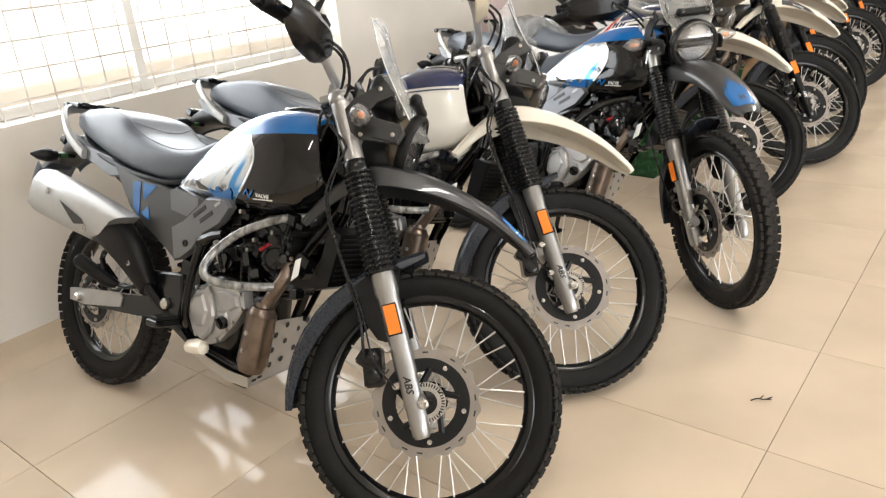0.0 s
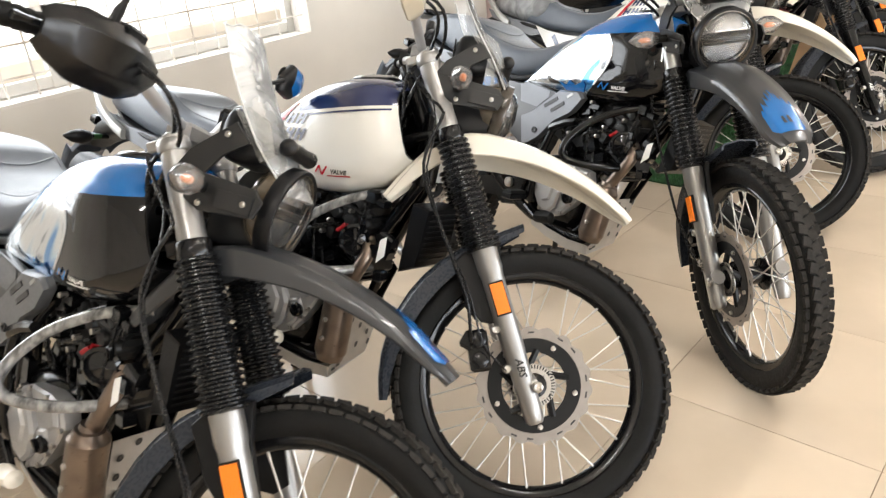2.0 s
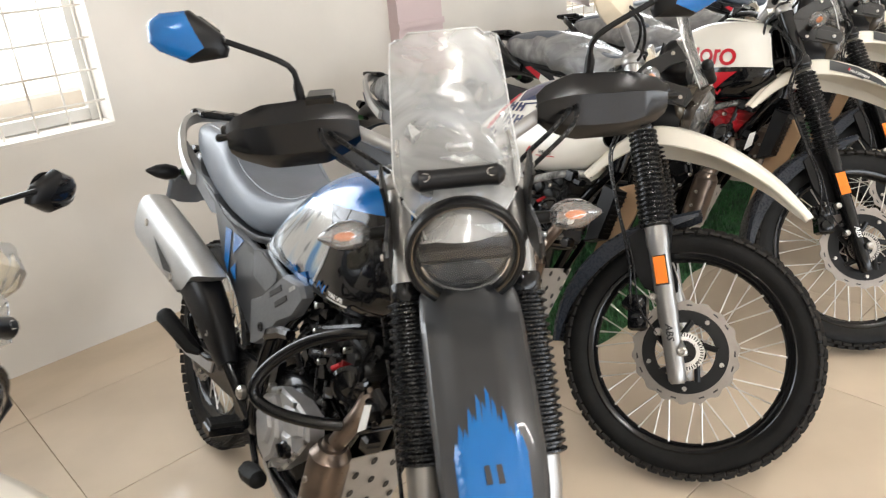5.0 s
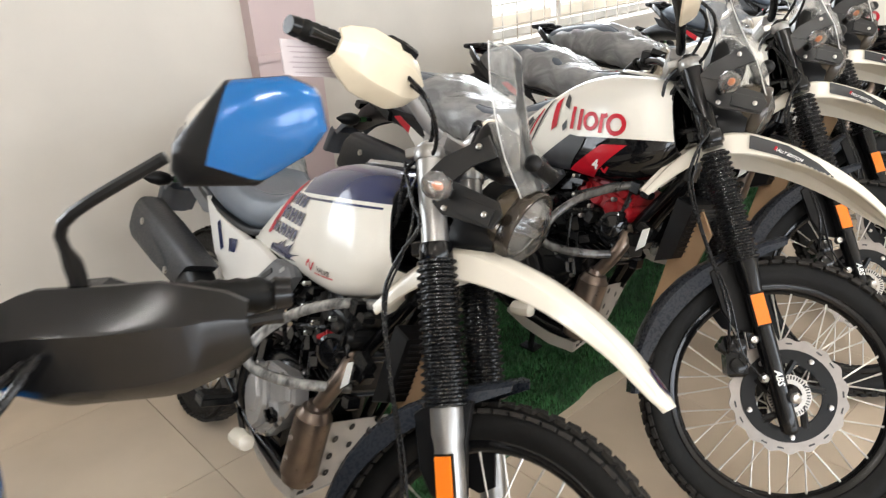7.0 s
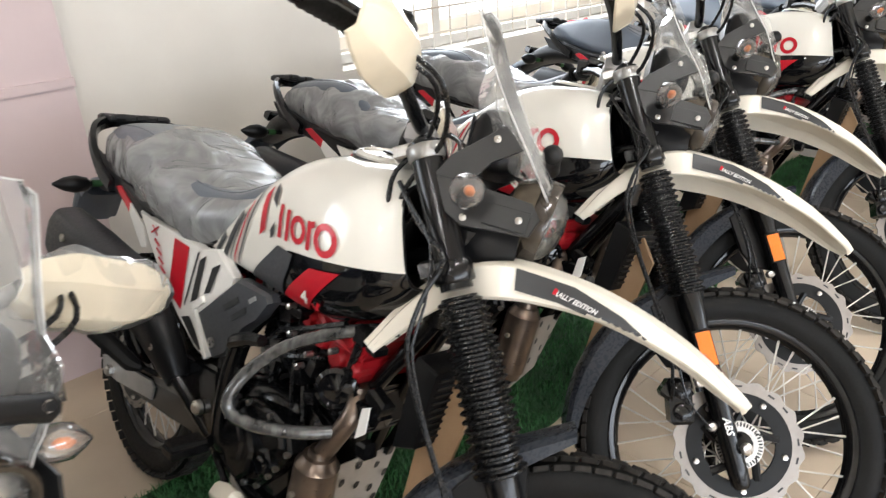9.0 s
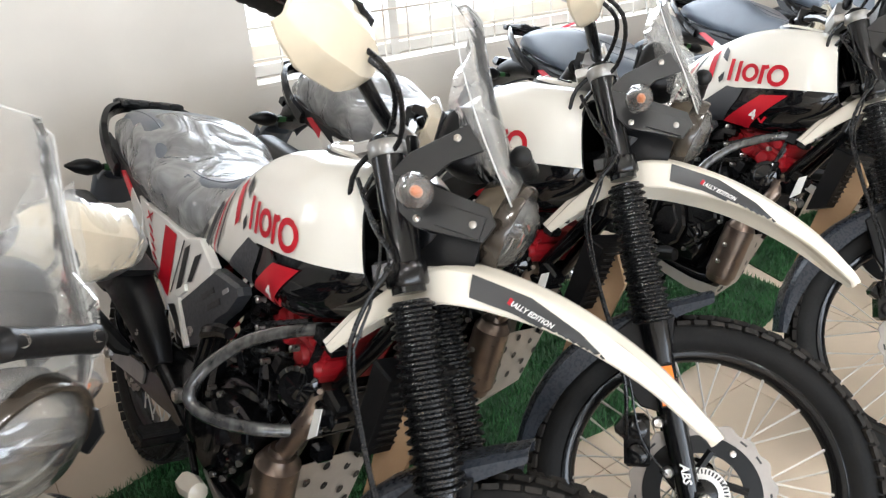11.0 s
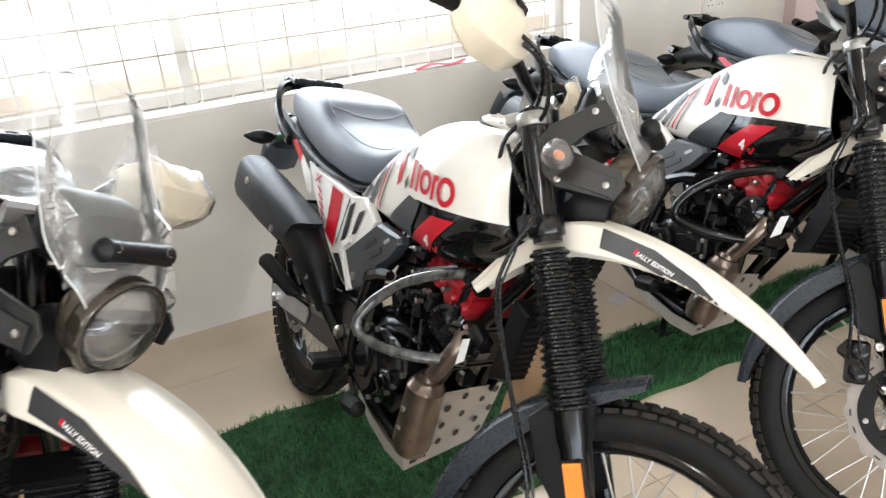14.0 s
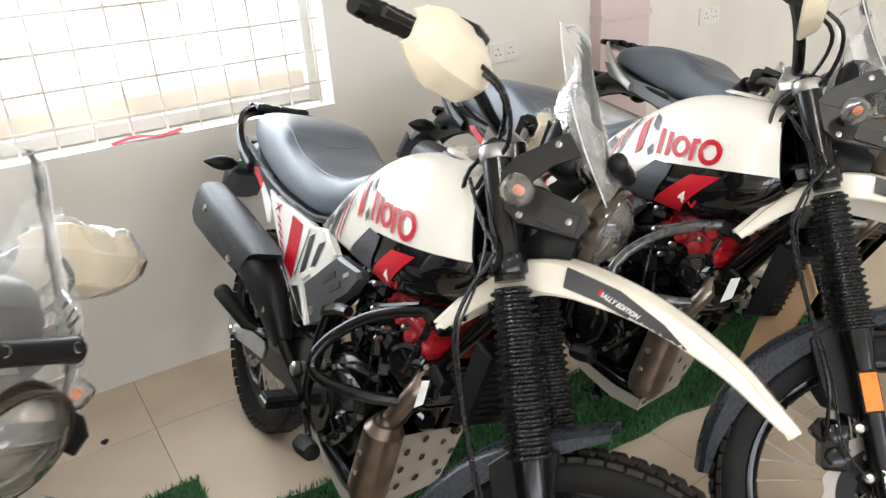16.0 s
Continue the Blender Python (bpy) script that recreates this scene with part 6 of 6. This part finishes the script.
    put("brake_pedal", Geo().tube(curve([(0.58, -0.15, 0.36), (0.66, -0.165, 0.33), (0.71, -0.19, 0.345)], 8), 0.008, 8), "black_metal", subs=[("pedal_pad", film_over(Geo().tube([(0.685, -0.2, 0.343), (0.692, -0.2, 0.344), (0.72, -0.2, 0.348), (0.75, -0.198, 0.354), (0.758, -0.198, 0.355)], [0.008, 0.018, 0.021, 0.019, 0.008], 12), 0.005, 4, 50).mesh("pedal_pad", M["film_cream"]), "foam-wrapped pedal pad", None)])
    def sheet_of(rows, th=(0, 0, 0.003)):
        back = [[tuple(np.array(p) + th) for p in r] for r in rows]
        return Geo().grid([p + q[::-1] for p, q in zip(rows, back)], True, True)
    keel = [((0.60, -0.12, 0.292), (0.60, 0.12, 0.292)), ((0.68, -0.125, 0.268), (0.68, 0.122, 0.268)), ((0.78, -0.125, 0.25), (0.77, 0.122, 0.252)), ((0.868, -0.12, 0.252), (0.80, 0.12, 0.262))]
    bash = sheet_of([[tuple(np.array(p) * (1 - q) + np.array(r) * q) for q in (0, 0.35, 0.65, 1)] for p, r in keel])
    s = put("bash_plate", bash, "sheet", False, "pale drilled metal bash plate", smooth=25)
    sub(s, "side_flange", sheet_of([[p, (p[0] + 0.002, p[1] - 0.008, p[2] + h)] for (p, _), h in zip(keel, (0.03, 0.034, 0.036, 0.034))], (0, 0.003, 0)), "sheet", "", 20)
    sub(s, "side_flange", sheet_of([[p, (p[0] + 0.002, p[1] + 0.008, p[2] + h)] for (_, p), h in zip(keel, (0.03, 0.034, 0.036, 0.034))], (0, -0.003, 0)), "sheet", "", 20)
    sub(s, "front_lip", sheet_of([[(0.868, -0.12, 0.252), (0.874, -0.124, 0.286)], [(0.842, -0.04, 0.256), (0.85, -0.04, 0.30)]], (-0.003, 0, 0)), "sheet", "", 20)
    sub(s, "front_plate", sheet_of([[(0.842, -0.045, 0.256), (0.80, 0.12, 0.262)], [(0.852, -0.05, 0.33), (0.822, 0.125, 0.34)], [(0.872, -0.05, 0.445), (0.858, 0.12, 0.445)]], (-0.003, 0, 0)), "sheet", "", 20)
    for q, h in ((0.25, 0.1), (0.5, 0.08), (0.75, 0.1), (0.3, 0.42), (0.62, 0.4), (0.9, 0.35), (0.45, 0.72), (0.8, 0.7), (0.92, 0.9), (0.25, 0.88), (0.6, 0.93)):
        a = Vector((0.842 + 0.03 * q, -0.045 + 0.165 * h, 0.256 + 0.19 * q)) - Vector(((0.042 - 0.028 * q) * h, 0, 0))
        sub(s, "drilled_hole", Geo().lathe([(0.001, 0), (0.0095, 0)], a + Vector((0.0035, 0, 0)), (0.95, 0.2, -0.15), 14), "ink_black")
    for q in (0.3, 0.65):
        a = Vector((0.871, -0.122, 0.269)).lerp(Vector((0.846, -0.04, 0.278)), q) + Vector((0.003, -0.001, 0))
        sub(s, "lip_slot", Geo().box(a, (0.002, 0.02, 0.007), Matrix.Rotation(radians(16), 4, "Z"), 0.3), "ink_black")
    for yy in (-0.085, 0.08):
        put("plate_bracket", Geo().plate([(0.845, 0.43), (0.868, 0.43), (0.925, 0.545), (0.91, 0.56)], yy, 0.005), "black_metal")
    gp = curve([(1.0, -0.05, 0.775), (0.93, -0.115, 0.757), (0.845, -0.17, 0.71), (0.80, -0.22, 0.652), (0.79, -0.25, 0.605), (0.795, -0.25, 0.578), (0.835, -0.225, 0.563), (0.90, -0.165, 0.562), (0.955, -0.07, 0.568)], 40)
    both("crash_bar", Geo().tube(gp, 0.0125, 12), "wrap" if rally else "wrap_pale", False, "black crash bar in clear bubble film")
    put("horn", Geo().lathe([(0.04, 0), (0.042, -0.015), (0.034, -0.02), (0.03, -0.012), (0.012, -0.016), (0.001, -0.018)], (0.912, -0.1, 0.642), (-0.6, 0.8, 0), 24), "black_gloss", False, "round black horn")
    tags = Geo().plate([(1.02, 0.60), (1.045, 0.62), (1.05, 0.67), (1.03, 0.66)], -0.142, 0.002, 0.0005)
    put("paper_tag", tags, "ink", False, "small white paper tag")
    for name, me, _, _, subs in P:
        if name in TAIL:
            for q in (me, *[e[1] for e in subs]):
                for v in q.vertices:
                    v.co = droop(v.co, kind)
    KITS[kind] = P
    return P


LIFTED = ("lamp_bracket", "headlamp", "windscreen", "screen_bracket", "screen_film", "meter", "lamp_cowl", "indicator", "handlebar", "grip", "hand_guard", "fork_tube", "triple_clamp", "control_cable")


FIXED = ("rear_wheel", "swing_arm", "side_stand", "rear_caliper")


def motorcycle(kind, x, y, yaw, lean, steer, label, extras=(), sag=0.0):
    base = pose(x, y, 0.003, 0, 0, yaw) @ pose(0, 0, 0, lean)
    turn = Matrix.Translation(HEAD_FOOT) @ Matrix.Rotation(radians(steer), 4, UP) @ Matrix.Translation(-HEAD_FOOT)
    sunk = Matrix.Translation(AXLE) @ Matrix.Rotation(radians(-sag), 4, "Y") @ Matrix.Translation(-AXLE)
    root = empty("motorcycle", base, label, "motorcycle", "motorcycles in the showroom row")
    for name, me, st, lab, subs in kit(kind):
        if name in ("mirror",) and "no_mirrors" in extras:
            continue
        lift = Matrix.Translation(UP * 0.028) if st and name in LIFTED else Matrix.Translation((0, 0, 0.028)) if not st and name not in FIXED else Matrix()
        if kind == "rally" and st and name not in ("front_wheel", "wheel_hugger", "brake_caliper"):
            lift = Matrix.Translation(AXLE) @ Matrix.Rotation(radians(-2.0), 4, "Y") @ Matrix.Translation(-AXLE) @ lift
        place = (turn if st else Matrix() if name in FIXED else sunk) @ (lift if kind == "rally" else Matrix())
        if "plain" in extras:
            if name in ("windscreen", "screen_bracket", "mirror"):
                continue
            subs = [(n2, m2.copy(), l2, p2) if m2.materials[0] in (M["blue"], M["foil"]) else (n2, m2, l2, p2) for n2, m2, l2, p2 in subs]
            for n2, m2, l2, p2 in subs:
                if m2.materials[0] in (M["blue"], M["foil"]):
                    m2.materials[0] = M["black_gloss"]
            subs = [(n2, m2, "", p2) if l2 and ("azure" in l2 or "silver" in l2) else (n2, m2, l2, p2) for n2, m2, l2, p2 in subs]
        if name == "crash_bar" and "bare_bar" in extras:
            me, lab = me.copy(), "bare black crash bar"
            me.materials[0] = M["black_metal"]
        ob = part(name, me, None, root, lab, place)
        for sname, sme, slab, sm in subs:
            if sname == "pedal_pad" and ("bare_bar" in extras or kind == "rally" and "seat_film" not in extras):
                sme, slab = sme.copy(), "black rubber pedal pad"
                sme.materials[0] = M["rubber"]
            part(sname, sme, None, ob, slab, sm)
    if "seat_film" in extras:
        g = film_over(loft([(-0.27, 0.95, 1.0, 0.07, 2.6), (-0.15, 0.91, 1.035, 0.12, 2.8), (0.0, 0.87, 1.045, 0.14, 3), (0.15, 0.835, 1.03, 0.15, 3), (0.28, 0.805, 0.97, 0.152, 3), (0.42, 0.80, 0.94, 0.14, 2.8), (0.55, 0.85, 0.965, 0.11, 2.6), (0.63, 0.93, 0.99, 0.075, 2.4)], 60, 44, 0.5), 0.018, x * 7)
        g.v = [tuple(droop(v, kind)) for v in g.v]
        part("seat_film", g, M["film"], root, "crumpled clear film over the seat", sunk, 80)
    if "pillion_film" in extras:
        g = film_over(loft([(-0.27, 0.95, 1.0, 0.07, 2.6), (-0.15, 0.91, 1.035, 0.12, 2.8), (0.0, 0.87, 1.045, 0.14, 3), (0.12, 0.85, 1.03, 0.148, 3), (0.2, 0.90, 0.985, 0.13, 2.6)], 40, 44, 0.5), 0.018, x * 7)
        g.v = [tuple(droop(v, kind)) for v in g.v]
        part("seat_film", g, M["film"], root, "crumpled clear film over the rear of the seat", sunk, 80)
    if "card" in extras:
        part("cardboard", Geo().plate([(1.02, 0.40), (1.09, 0.44), (1.16, 0.70), (1.12, 0.76), (1.07, 0.74)], -0.02, 0.006), M["card"], root, "brown cardboard sheet tucked behind the frame")
    if "paper" in extras:
        p = part("paper_sheet", Geo().plate([(-0.08, -0.026), (0.08, -0.03), (0.08, 0.03), (-0.08, 0.034)], 0, 0.001, 0.0002), M["paper"], root, "printed paper sheet tied to the handlebar", turn @ Matrix.Translation((0.89, -0.36, 1.15)) @ Matrix.Rotation(radians(88), 4, "Z") @ Matrix.Rotation(radians(-20), 4, "Y") @ Matrix.Rotation(radians(-20), 4, "X"))
        for i in range(6):
            part("print_line", Geo().box((-0.005 * (i % 3), -0.001, 0.022 - 0.0085 * i), (0.13 - 0.02 * (i % 3), 0.0006, 0.002)), M["print"], p, smooth=0)
    return root


BIKES = (
    ("black", 1.682, 3.108, -88.14, -20.29, 31.25, "black, silver and blue motorcycle with a grey seat", ()),
    ("white", 2.303, 3.092, -82.95, -19.69, 36.56, "white and navy motorcycle with a cream beak fender", ("paper",), 0.8),
    ("black", 3.539, 2.858, -99.36, -17.70, -36.08, "black and blue motorcycle with its front wheel turned out", ("bare_bar",)),
    ("white", 4.486, 3.175, -96.34, -20.61, 26.41, "white and navy motorcycle with a black muffler", ("card", "paper", "no_mirrors", "pillion_film"), 2.2),
    ("rally", 5.286, 3.057, -89.91, -15.48, 39.73, "white and red rally motorcycle, seat under clear film", ("seat_film", "card")),
    ("rally", 5.911, 3.136, -86.5, -17.16, 37.58, "white and red rally motorcycle with loose film on its seat", ("seat_film", "card")),
    ("rally", 6.518, 3.251, -86.53, -16.16, 37.42, "white and red rally motorcycle, seat wrapped in shiny film", ("seat_film", "card", "paper")),
    ("rally", 7.457, 3.216, -88.29, -15.85, 37.29, "white and red rally motorcycle with a bare grey seat", ("card",)),
    ("rally", 8.441, 3.272, -91.97, -17.71, 34.87, "white and red rally motorcycle with a bare grey seat", ("bare_bar",)),
    ("rally", 9.148, 3.175, -89.87, -17.83, 39.75, "white and red rally motorcycle at the end of the turf", ("card",)),
    ("black", 9.95, 3.2, -90, -18, 36, "plain black motorcycle with black knuckle guards near the pillar", ("plain",)),
)
for b in BIKES:
    motorcycle(*b)
